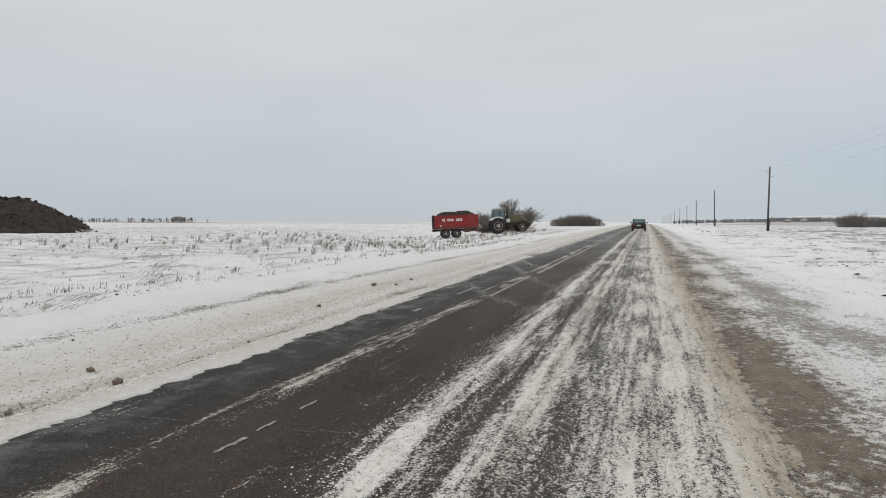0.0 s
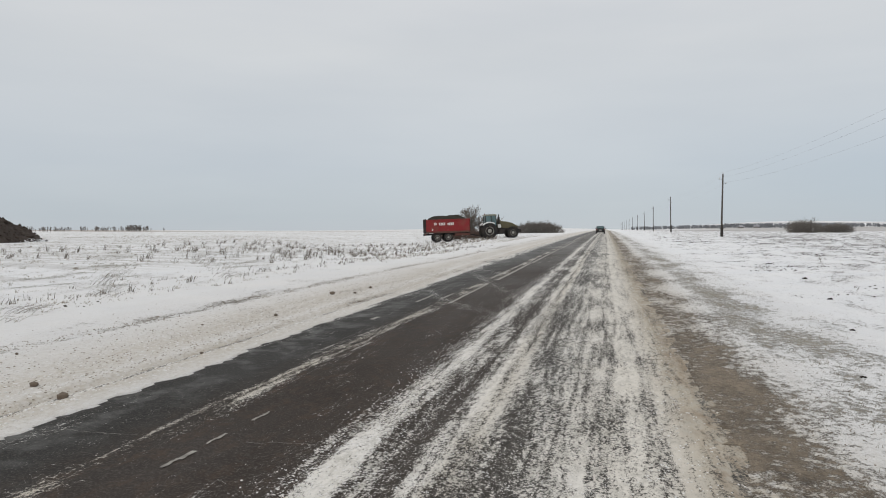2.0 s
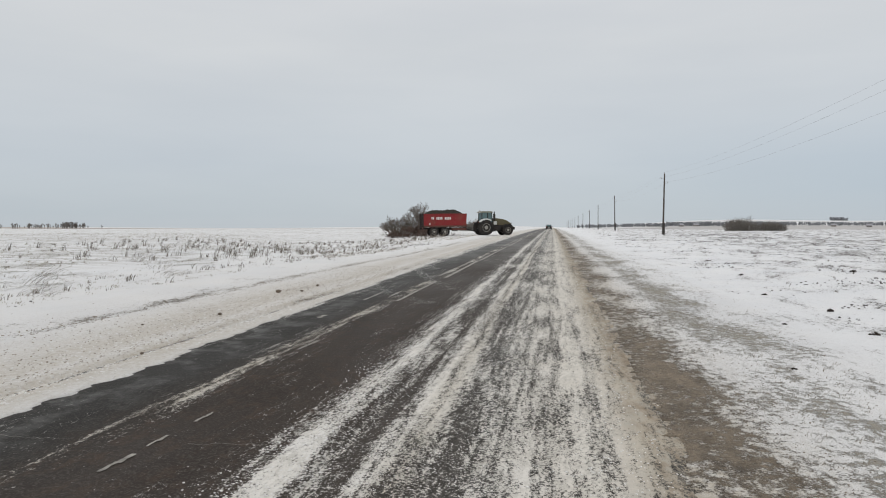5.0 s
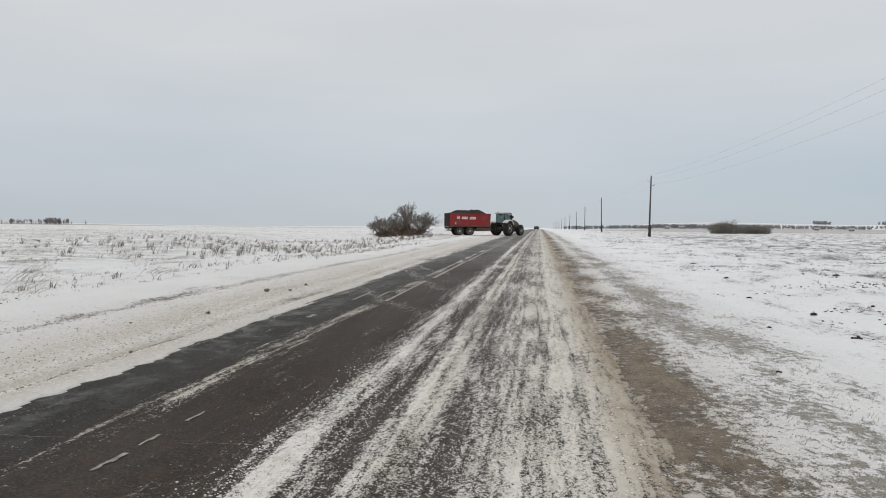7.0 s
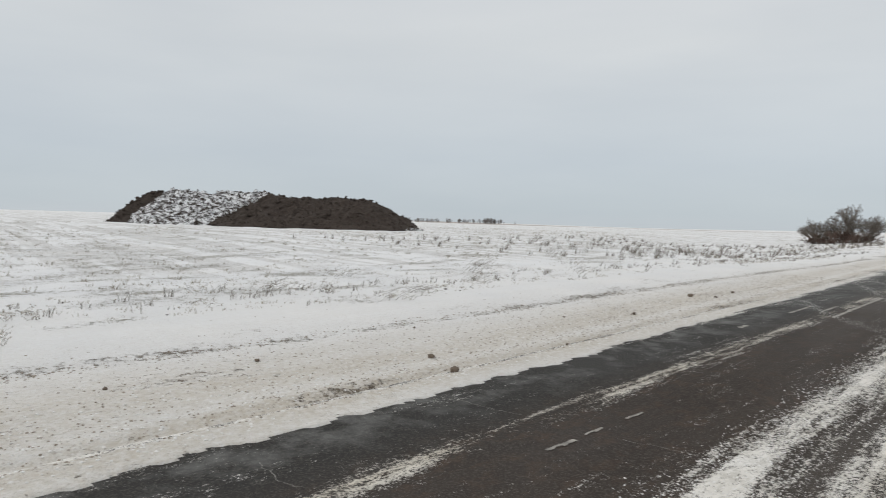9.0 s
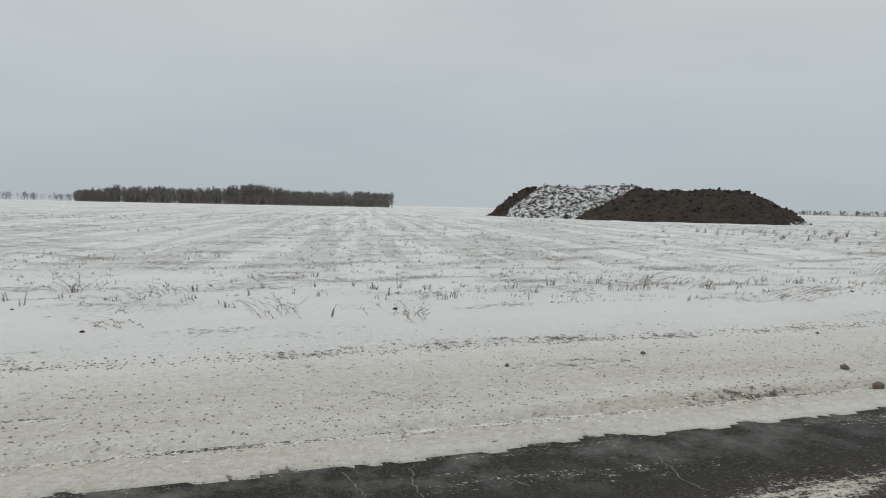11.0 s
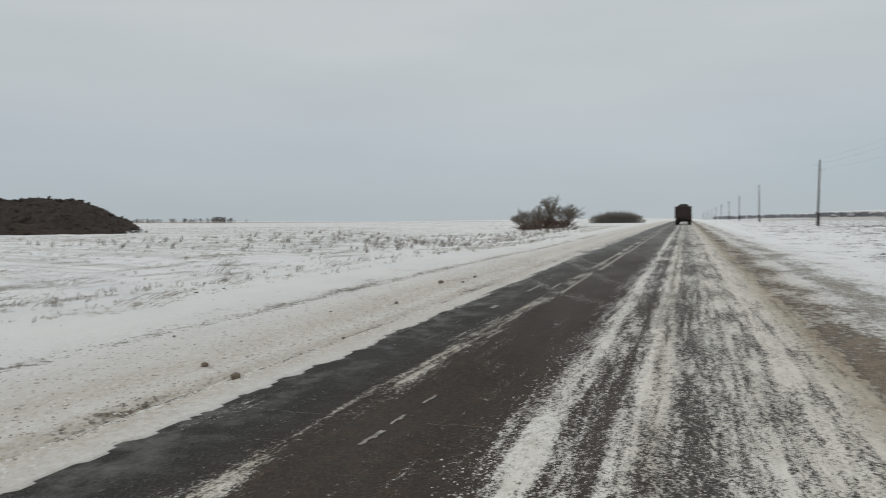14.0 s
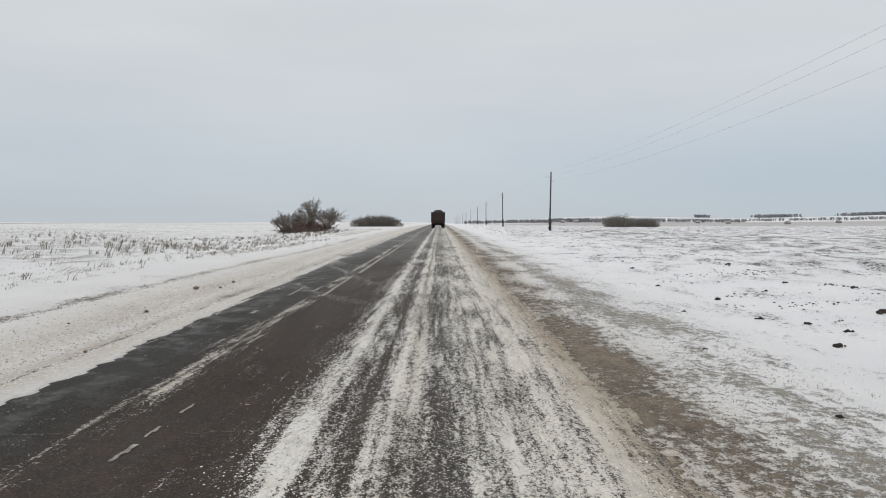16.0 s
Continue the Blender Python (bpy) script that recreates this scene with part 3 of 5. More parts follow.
for c in (((-4.25, 0.44), (-4.0, 0.50), (-3.78, 0.50)), ((-4.25, 0.86), (-4.02, 0.80), (-3.75, 0.79)), ((-4.0, 1.16), (-3.9, 1.35), (-3.72, 1.42)), ((-4.3, 4.44), (-4.0, 4.52), (-3.7, 4.50), (-3.35, 4.56)), ((-2.5, 4.55), (-2.1, 4.62), (-1.95, 4.60)), ((-3.95, 2.4), (-3.6, 2.3), (-3.4, 2.36))):
    build_crack(c)


def lump(rnd, r, flat=0.7):
    """Vertices and faces of one irregular lump about the origin."""
    bm = bmesh.new()
    bmesh.ops.create_icosphere(bm, subdivisions=1, radius=r)
    for v in bm.verts:
        v.co *= rnd.uniform(0.7, 1.25)
        v.co.z *= flat
    data = [tuple(v.co) for v in bm.verts], [tuple(v.index for v in f.verts) for f in bm.faces]
    bm.free()
    return data


def scatter(name, spots, material, label, category, flat=0.6, sink=0.3, base=None):
    """Many lumps too small to count, joined. spots: x, y, radius."""
    rnd = random.Random(len(spots))
    shapes = [lump(rnd, 1.0, flat) for _ in range(12)]
    zs = height(np.array([s[0] for s in spots]), np.array([s[1] for s in spots])) if base is None else base(np.array([s[0] for s in spots]), np.array([s[1] for s in spots]))
    verts, faces = [], []
    for (x, y, r), z in zip(spots, zs):
        sv, sf = rnd.choice(shapes)
        o = len(verts)
        c, s = math.cos(rnd.uniform(0, 6.28)), math.sin(rnd.uniform(0, 6.28))
        k = math.hypot(c, s) or 1.0
        c, s = c / k, s / k
        for a, b, h in sv:
            verts.append((x + r * (a * c - b * s), y + r * (a * s + b * c), z + r * (h + flat * (0.5 - sink))))
        faces.extend(tuple(i + o for i in f) for f in sf)
    ob = raw(name, verts, faces, material)
    return tagged(ob, label, category, kind="stuff")


def build_stone(x, y, r, seed):
    rnd = random.Random(seed)
    v, f = lump(rnd, r * 0.8, 0.72)
    ob = raw("stone", v, f, STONE)
    ob.location = (x, y, rise(x, y) + r * 0.35)
    return tagged(ob, "small dirty stone lying on the snowy shoulder", "stone", "stones on the shoulder")


for i, (x, y, r) in enumerate(((-4.80, 5.32, 0.075), (-5.37, 5.59, 0.055), (-4.80, 7.56, 0.04), (-5.98, 14.6, 0.085), (-5.55, 14.9, 0.05), (-6.41, 4.0, 0.035), (-5.7, 16.4, 0.06), (-6.1, 9.6, 0.03), (-6.9, 6.9, 0.03), (-5.5, 10.9, 0.05), (-6.3, 2.4, 0.03))):
    build_stone(x, y, r, i)

_r = random.Random(3)


def crumbs():
    spots = []
    for _ in range(11000):
        y = 2.6 + 20 * _r.random() ** 1.7
        lane = _r.choice((-1.85, -1.7, -1.58, -1.5, -1.3, -1.05, -0.95, -0.7, -0.55, -0.4, -0.1, 0.1, 0.4, 0.66))
        x = lane + _r.gauss(0, 0.11)
        spots.append((x, y, _r.uniform(0.003, 0.0095) * (1.0 if lane < -1.4 or lane > 0.3 else 0.7)))
    scatter("snow_crumbs", spots, SNOWLUMP, "loose crumbs of snow along the wheel tracks", "snow", base=lambda x, y: land(x, y) + ridge(x, y) * np.exp(-np.abs(y) / 60.0))
    grit = [(-4.7 - abs(_r.gauss(0, 1.3)), _r.uniform(-2.0, 24.0), _r.uniform(0.004, 0.013)) for _ in range(5200)]
    grit += [(1.0 + abs(_r.gauss(0, 1.1)), 2.6 + 18 * _r.random() ** 1.6, _r.uniform(0.003, 0.009)) for _ in range(2400)]
    lumps = [(-4.5 - abs(_r.gauss(0, 1.2)), _r.uniform(-2.0, 20.0), _r.uniform(0.005, 0.016)) for _ in range(3600)]
    scatter("shoulder_crumbs", lumps, SNOWLUMP, "frozen crumbs of dirty snow thrown over the shoulders", "snow")
    scatter("gravel", grit, GRIT, "grit and gravel strewn over the snowy shoulders", "gravel")
    ridge_row = [(-7.38 + _r.gauss(0, 0.11), -4.0 + 46 * _r.random() ** 1.3, _r.uniform(0.005, 0.017)) for _ in range(1900)]
    scatter("clod_row", ridge_row, GRIT, "row of frozen clods along the snowed-up road edge", "clods")
    clods = []
    for _ in range(430):
        cx, cy = 5.0 + 28 * _r.random() ** 1.2, 6.0 + 90 * _r.random() ** 1.4
        if cx < 5.5 + 0.02 * cy and _r.random() < 0.7:
            continue
        for _k in range(_r.randint(6, 24)):
            clods.append((cx + _r.gauss(0, 0.38), cy + _r.gauss(0, 0.24), _r.uniform(0.008, 0.030) * (1 + cy / 90)))
    scatter("field_clods", clods, SOIL, "dark clods of ploughed soil poking through the snow", "clods")
    spots = [(-9.6 + _r.gauss(0, 0.5), _r.uniform(-3, 12), _r.uniform(0.015, 0.04)) for _ in range(7)]
    scatter("shoulder_clods", spots, SOIL, "a few dark clods on the drifted snow", "clods")


crumbs()


def build_clod(x, y, r, seed):
    """A clod turned up by the plough: fused lumps, flat and crumbled."""
    rnd = random.Random(seed)
    V, F = [], []
    for _ in range(rnd.randint(12, 18)):
        v, f = lump(rnd, r * rnd.uniform(0.12, 0.26), 0.8)
        dx, dy, o = rnd.gauss(0, 0.26) * r, rnd.gauss(0, 0.16) * r, len(V)
        up = max(0.0, 0.28 - abs(dx) * 0.3 / r) * r * rnd.random()
        V.extend((a + dx, b + dy, c + r * 0.03 + up) for a, b, c in v)
        F.extend(tuple(i + o for i in g) for g in f)
    ob = raw("soil_clod", V, F, CLOD)
    ob.matrix_basis = pose(x, y, rise(x, y), 0, 0, rnd.uniform(-25, 25))
    return tagged(ob, "dark frozen soil clod dusted with snow on the field", "clod", "clods on the field")


CLOD = soil_material("snow_flecked_clod", 0.6)
for i, (x, y, r) in enumerate(((4.72, 8.56, 0.16), (8.56, 14.56, 0.16), (6.98, 11.11, 0.2), (7.89, 16.33, 0.15), (6.8, 14.99, 0.12), (4.88, 11.16, 0.13), (5.33, 14.06, 0.14), (4.99, 16.99, 0.12), (5.56, 9.77, 0.14), (2.65, 5.0, 0.09), (2.68, 7.91, 0.06), (5.45, 10.68, 0.12), (3.79, 11.77, 0.08), (6.01, 22.92, 0.16), (9.28, 22.86, 0.18), (11.94, 22.75, 0.2), (6.59, 30.47, 0.2))):
    build_clod(x, y, r * 0.85, 300 + i)


# ---- dry grass and weeds ----
def blades(verts, faces, x, y, z, n, tall, lean, rnd, wide=0.006, droop=0.5):
    """One tuft: bent tapering blades of three sections."""
    for _ in range(n):
        a = rnd.uniform(0, 6.2832)
        h = tall * rnd.uniform(0.45, 1.1)
        bx, by = x + rnd.gauss(0, 0.05) * (1 + tall), y + rnd.gauss(0, 0.05) * (1 + tall)
        lx, ly = lean * h + math.cos(a) * h * 0.35, math.sin(a) * h * 0.35
        px, py = -math.sin(a) * wide, math.cos(a) * wide
        o = len(verts)
        for k, (s, w) in enumerate(((0.0, 1.0), (0.55, 0.8), (1.0, 0.35))):
            q = s ** 1.6
            cx, cy, cz = bx + lx * q, by + ly * q, z - 0.02 + h * (s - droop * 0.35 * q)
            verts.append((cx - px * w, cy - py * w, cz))
            verts.append((cx + px * w, cy + py * w, cz))
        faces.append((o, o + 1, o + 3, o + 2))
        faces.append((o + 2, o + 3, o + 5, o + 4))


def grass(name, spots, material, label, wide=0.006):
    rnd = random.Random(11 + len(spots))
    verts, faces = [], []
    zs = height(np.array([s[0] for s in spots]), np.array([s[1] for s in spots]))
    for (x, y, tall, n), z in zip(spots, zs):
        blades(verts, faces, x, y, z, n, tall, 0.25, rnd, wide * (1 + math.hypot(x, y) / 45))
    return tagged(raw(name, verts, faces, material), label, "dry grass", kind="stuff")


def all_grass():
    r = random.Random(5)
    far = []
    while len(far) < 11000:
        x, y = -9.5 - 70 * r.random() ** 1.7, -25 + 130 * r.random()
        d = float(fbm(np.array(x * 0.12), np.array(y * 0.12), 3))
        if r.random() < (d - 0.36) * 4.0 and math.hypot(x + 70, (y - 48)) > 20:
            far.append((x, y, r.uniform(0.03, 0.13) * (0.7 if x > -13 else 1.0), r.randint(3, 7)))
    grass("stubble_grass", far, STRAW, "sparse dry grass standing out of the snow")
    row = []
    for _ in range(340):
        y = -6 + 60 * r.random()
        row.append((-11.2 + 0.02 * y + r.gauss(0, 0.7), y, r.uniform(0.06, 0.24), r.randint(3, 6)))
    grass("verge_grass", row, WEED, "dark dry grass along the drifted verge")
    verge = []
    for _ in range(2600):
        y = 3.4 + 36 * r.random() ** 1.7
        verge.append((2.5 + r.gauss(0, 0.55) + 0.02 * y, y, r.uniform(0.015, 0.06), r.randint(3, 6)))
    grass("verge_stubble", verge, STRAW, "short frosted grass on the gravel verge", 0.0025)
    right = []
    for _ in range(700):
        right.append((6 + 50 * r.random() ** 1.3, 10 + 110 * r.random(), r.uniform(0.05, 0.16), r.randint(3, 6)))
    grass("field_grass", right, WEED, "tufts of dry grass on the ploughed field")
    line = [(-7.38 + r.gauss(0, 0.06), 0.5 + 40 * r.random(), r.uniform(0.02, 0.06), r.randint(2, 4)) for _ in range(400)]
    grass("edge_grass", line, WEED, "thin line of dead grass along the buried road edge", 0.004)
    reeds = []
    for _ in range(420):
        y = 25 + 70 * r.random()
        reeds.append((-13 - 22 * r.random() ** 1.4, y, r.uniform(0.25, 0.62), r.randint(5, 11)))
    grass("tall_weeds", reeds, WEED, "tall dead weeds standing along the field edge")


all_grass()


def build_weed(x, y, tall, lean, seed):
    """A dead weed: leaning stems with side sprigs and seed heads."""
    rnd = random.Random(seed)
    root = empty("dead_weed", pose(x, y, rise(x, y) - 0.02, 0, 0, rnd.uniform(-40, 40)), "brown dead weed bent by the wind, rooted in snow", "weed", "weeds on the verge")
    stems, heads = bmesh.new(), bmesh.new()
    for _ in range(rnd.randint(14, 24)):
        a = rnd.uniform(-1.2, 1.2)
        p = Vector((rnd.gauss(0, 0.24), rnd.gauss(0, 0.16), 0))
        d = Vector((lean + 0.6 * math.cos(a) * rnd.random(), 0.7 * math.sin(a), 0.8)).normalized()
        h = tall * rnd.uniform(0.25, 0.95)
        r = 0.0034
        for k in range(4):
            q = p + d * h / 4
            tube(p, q, r, r * 0.75, 4, stems)
            if k > 0:
                for _s in range(2):
                    e = (d + Vector((rnd.gauss(0, 0.6), rnd.gauss(0, 0.6), rnd.gauss(0, 0.3)))).normalized()
                    tube(q, q + e * h * 0.16, r * 0.5, r * 0.25, 3, stems)
                    if rnd.random() < 0.6:
                        bmesh.ops.create_icosphere(heads, subdivisions=1, radius=rnd.uniform(0.004, 0.010), matrix=Matrix.Translation(q + e * h * 0.16))
            p, r = q, r * 0.75
            d = (d + Vector((0.14, 0, -0.16))).normalized()
    part("stem", stems, WEED, root)["kind"] = "stuff"
    part("seed_head", heads, STRAW, root)["kind"] = "stuff"


for i, (x, y, h, l) in enumerate(((-11.4, 7.6, 0.85, 0.7), (-11.0, 8.4, 0.6, 0.5), (-10.6, 5.4, 0.35, 0.8), (-11.9, 6.4, 0.5, 0.4), (-8.95, 2.25, 0.34, 0.05), (-9.6, 0.6, 0.55, 0.3), (-9.8, 9.8, 0.75, 0.8), (-9.4, 8.9, 0.5, 0.9),
                                  (-12.3, -2.2, 0.6, 0.2), (-11.6, -1.0, 0.5, 0.5), (-10.5, 12.5, 0.6, 0.6), (-12.4, 15.0, 0.75, 0.4), (-10.9, 18.0, 0.55, 0.4), (-13.5, 11.0, 0.6, 0.5), (-14.2, 17.5, 0.7, 0.2), (-12.8, 21.0, 0.7, 0.3),
                                  (-15.5, 24.0, 0.8, 0.3), (-13.2, 27.0, 0.75, 0.2), (-9.3, -1.3, 0.3, 0.7), (-10.8, 3.2, 0.4, 0.6))):
    build_weed(x, y, h, l, 40 + i)


# ---- soil heaps ----
def heap(name, p0, p1, half, top, seed, material, label, snow_clods=None):
    """A long heap of tipped soil: flat-topped ridge from p0 to p1 with slumped sides and clods."""
    a, b = np.array(p0), np.array(p1)
    n = np.linalg.norm(b - a)
    d = (b - a) / n
    w = np.array([-d[1], d[0]])
    s = np.linspace(-half * 1.25, n + half * 1.25, 150)
    q = np.linspace(-half * 1.5, half * 1.5, 84)
    S, Q = np.meshgrid(s, q)
    over = np.maximum(np.maximum(-S, S - n), 0)
    rr = np.hypot(over, Q * 0.8)
    rr = rr * (1 + 0.35 * (fbm(S * 0.16 + seed, Q * 0.16, 3) - 0.5))
    flank = np.clip((half - rr) / (half * 0.93), 0, 1)
    crest = top * (0.88 + 0.24 * fbm(S * 0.14 + seed * 3, Q * 0.05 + 2, 3))
    H = crest * np.minimum(1.0, flank ** 0.9) + (fbm(S * 0.8 + seed, Q * 0.8, 4, 0.65) - 0.5) * 1.1 * np.clip(flank * 4, 0, 1) + (fbm(S * 3 + seed, Q * 3, 3) - 0.5) * 0.35 * np.clip(flank * 6, 0, 1)
    X, Y = a[0] + d[0] * S + w[0] * Q, a[1] + d[1] * S + w[1] * Q
    Z = land(X, Y) + 0.04 + np.where(flank > 0, H, -0.6)
    ny, nx = S.shape
    i = (np.arange(ny - 1)[:, None] * nx + np.arange(nx - 1)[None]).ravel()
    quads = np.stack([i, i + 1, i + nx + 1, i + nx], 1)
    ob = raw(name, np.stack([X, Y, Z], 2).reshape(-1, 3).tolist(), quads.tolist(), material)
    tagged(ob, label, "soil heap")
    rnd = random.Random(seed)
    verts, faces = [], []
    for _ in range(1500):
        j, k = rnd.randrange(ny), rnd.randrange(nx)
        if flank[j, k] <= 0.0 and rnd.random() < 0.92:
            continue
        if flank[j, k] <= 0.0 and rr[j, k] > half * 1.15:
            continue
        r = rnd.uniform(0.07, 0.16) if rnd.random() < 0.8 else rnd.uniform(0.16, 0.30)
        sv, sf = lump(rnd, r, 0.8)
        o = len(verts)
        z = max(Z[j, k], float(land(X[j, k], Y[j, k])) + 0.08)
        verts.extend((X[j, k] + vx, Y[j, k] + vy, z + vz + r * 0.2) for vx, vy, vz in sv)
        faces.extend(tuple(t + o for t in f) for f in sf)
    clods = raw("crumbly_cover", verts, faces, material, ob)
    clods["kind"] = "stuff"


heap("soil_heap", (-62.9, 55.6), (-69.4, 47.8), 7.4, 3.75, 3, SOIL, "large dark heap of freshly tipped brown soil on the snow")
heap("snowy_soil_heap", (-74.6, 50.0), (-80.4, 41.2), 5.6, 3.9, 8, SOIL_SNOW, "older heap of soil clods half covered with snow")
heap("small_soil_heap", (-58.6, 57.4), (-59.4, 55.6), 2.9, 0.9, 12, SOIL_SNOW, "low spill of soil flecked with snow beside the large heap")
heap("dark_soil_heap", (-83.2, 41.2), (-84.0, 40.2), 5.0, 3.9, 5, SOIL, "dark end of the long soil heap")


# ---- bare bushes and trees ----
def shrub_data(seed, stems, tall, spread, depth, thick, thin=0.0, n=3):
    """Branching twigs as three-sided tubes: vertices, faces."""
    rnd = random.Random(seed)
    V, F = [], []

    def seg(p, q, r0, r1):
        d = (q - p).normalized()
        u = d.orthogonal().normalized()
        w = d.cross(u)
        o = len(V)
        for c, r in ((p, r0), (q, r1)):
            for k in range(3):
                th = 2.0944 * k
                V.append(tuple(c + u * (r * math.cos(th)) + w * (r * math.sin(th))))
        for k in range(3):
            F.append((o + k, o + (k + 1) % 3, o + 3 + (k + 1) % 3, o + 3 + k))

    def grow(p, d, length, r, level):
        for i in range(n):
            d = (d + Vector((rnd.gauss(0, 0.13), rnd.gauss(0, 0.13), rnd.gauss(0.02, 0.08)))).normalized()
            q = p + d * (length / n)
            r = max(r, thin)
            seg(p, q, r, max(thin, r * 0.82))
            p, r = q, r * 0.82
            if level > 0 and (i > 0 or level < depth):
                for _ in range(rnd.choice((1, 2, 2))):
                    a = rnd.uniform(0, 6.2832)
                    side = d.orthogonal().normalized()
                    side = (Matrix.Rotation(a, 3, d) @ side)
                    e = (d * rnd.uniform(0.5, 1.0) + side * rnd.uniform(0.45, 0.9)).normalized()
                    grow(p, e, length * rnd.uniform(0.5, 0.75), r * 0.62, level - 1)

    for _ in range(stems):
        a, k = rnd.uniform(0, 6.2832), math.sqrt(rnd.random())
        base = Vector((spread[0] * k * math.cos(a) * 0.6, spread[1] * k * math.sin(a) * 0.6, -0.05))
        d = Vector((0.75 * k * math.cos(a) * min(1.3, spread[0] / tall * 2), 0.75 * k * math.sin(a), 1.0)).normalized()
        grow(base, d, tall * rnd.uniform(0.42, 0.62) * (1.1 - 0.35 * k), thick * rnd.uniform(0.7, 1.1), depth)
    return V, F


def broom(seed, stems, tall, wide, levels, thick, thin, spread=0.5, up=0.06):
    """A bare crown: stems that fork and fork again into a rounded broom of fine twigs."""
    rnd = random.Random(seed)
    V, F = [], []

    def seg(p, q, r0, r1):
        d = (q - p).normalized()
        u = d.orthogonal().normalized()
        w = d.cross(u)
        o = len(V)
        for c, r in ((p, r0), (q, r1)):
            for k in range(3):
                th = 2.0944 * k
                V.append(tuple(c + u * (r * math.cos(th)) + w * (r * math.sin(th))))
        for k in range(3):
            F.append((o + k, o + (k + 1) % 3, o + 3 + (k + 1) % 3, o + 3 + k))

    def fork(d, lo, hi):
        e = Matrix.Rotation(radians(rnd.uniform(lo, hi)), 3, Matrix.Rotation(rnd.uniform(0, 6.2832), 3, d) @ d.orthogonal()) @ d
        return (e + Vector((0, 0, up))).normalized()

    def grow(p, d, length, r, level):
        m = p + d * length * 0.5
        d = (d + Vector((rnd.gauss(0, 0.10), rnd.gauss(0, 0.10), rnd.gauss(0.03, 0.05)))).normalized()
        q = m + d * length * 0.5
        seg(p, m, max(thin, r), max(thin, r * 0.86))
        seg(m, q, max(thin, r * 0.86), max(thin, r * 0.72))
        if level:
            if rnd.random() < 0.7:
                grow(m, fork(d, 30, 58), length * rnd.uniform(0.45, 0.7), r * 0.5, level - 1)
            for _ in range(rnd.choice((2, 3, 3))):
                grow(q, fork(d, 10, 40), length * rnd.uniform(0.58, 0.88), r * 0.62, level - 1)

    for _ in range(stems):
        a, k = rnd.uniform(0, 6.2832), math.sqrt(rnd.random())
        base = Vector((wide * 0.16 * k * math.cos(a), wide * 0.16 * k * math.sin(a), -0.05))
        grow(base, Vector((spread * 1.6 * k * math.cos(a), spread * 1.6 * k * math.sin(a), 1.0)).normalized(), tall * 0.34 * rnd.uniform(0.8, 1.1) * (1 - 0.25 * k), thick * rnd.uniform(0.7, 1.1), levels)
    C = np.array(V)
    C[:, 2] *= tall / np.percentile(C[:, 2], 99.5)
    C[:, :2] *= wide / 2 / np.percentile(np.abs(C[:, 0]), 98)
    return C.tolist(), F


def build_shrub(name, x, y, seed, stems, tall, spread, depth, thick, material, label, category="bush", under=True, group=""):
    root = empty(name, pose(x, y, rise(x, y)), label, category, group)
    v, f = broom(seed, stems, tall, spread[0], depth, thick, 0.011, spread[1])
    raw("crown", v, f, material, root)["kind"] = "stuff"
    if under:
        v, f = shrub_data(seed + 50, stems * 4, tall * 0.42, (spread[0] * 0.42, 0.9), 2, thick * 0.4, 0.011)
        raw("undergrowth", v, f, BRAMBLE, root)["kind"] = "stuff"
    return root


build_shrub("roadside_tree", -17.5, 96.0, 1, 13, 4.2, (5.8, 0.62), 5, 0.09, BARK, "leafless roadside tree with a broad twiggy crown", "tree")
build_shrub("roadside_bush", -21.7, 95.5, 2, 22, 2.9, (4.5, 0.5), 4, 0.05, BARK, "leafless bush of dense grey-brown twigs beside the road", "bush")
build_shrub("roadside_bush", -19.6, 94.6, 4, 18, 1.5, (6.6, 0.6), 4, 0.04, BRAMBLE, "low leafless bush of reddish twigs beside the road", "bush")


def build_thicket(x, y, wide, deep, tall, seed, label):
    """A rounded thicket: many fine stems, lower towards its ends."""
    root = empty("thicket", pose(x, y, rise(x, y)), label, "thicket")
    rnd = random.Random(seed)
    V, F = [], []
    v, f = shrub_data(seed, 7, 1.0, (0.35, 0.35), 2, 0.016, 0.007, 2)
    h0 = max(c[2] for c in v)
    n = int(wide * 20)
    for i in range(n):
        px, py = rnd.uniform(-1, 1), rnd.uniform(-1, 1)
        dome = max(0.0, 1 - px * px) ** 0.5
        if abs(py) > dome:
            continue
        h = tall * (0.10 + 1.0 * dome ** 1.6 * (1 - 0.25 * abs(py))) * rnd.uniform(0.55, 1.05) / h0
        a = rnd.uniform(0, 6.28)
        c, s = math.cos(a), math.sin(a)
        k = 0.9
        o = len(V)
        V.extend((px * wide / 2 + (q[0] * c - q[1] * s) * k * h, py * deep / 2 + (q[0] * s + q[1] * c) * k * h, q[2] * h) for q in v)
        F.extend(tuple(j + o for j in g) for g in f)
    raw("crown", V, F, FAR_BUSH, root)["kind"] = "stuff"
    return root


# twig colour made paler to carry the haze between here and the thickets
FAR_BUSH = twig_material("grey_brown_thicket", (0.13, 0.12, 0.106), (0.22, 0.20, 0.178))
build_thicket(-15.2, 158.0, 12.5, 5.0, 3.0, 21, "rounded leafless thicket beside the road")
build_thicket(39.0, 152.0, 6.0, 5.0, 2.9, 22, "dense leafless thicket at the edge of the field")
build_thicket(45.6, 155.0, 7.6, 4.0, 2.2, 23, "low leafless thicket at the edge of the field")


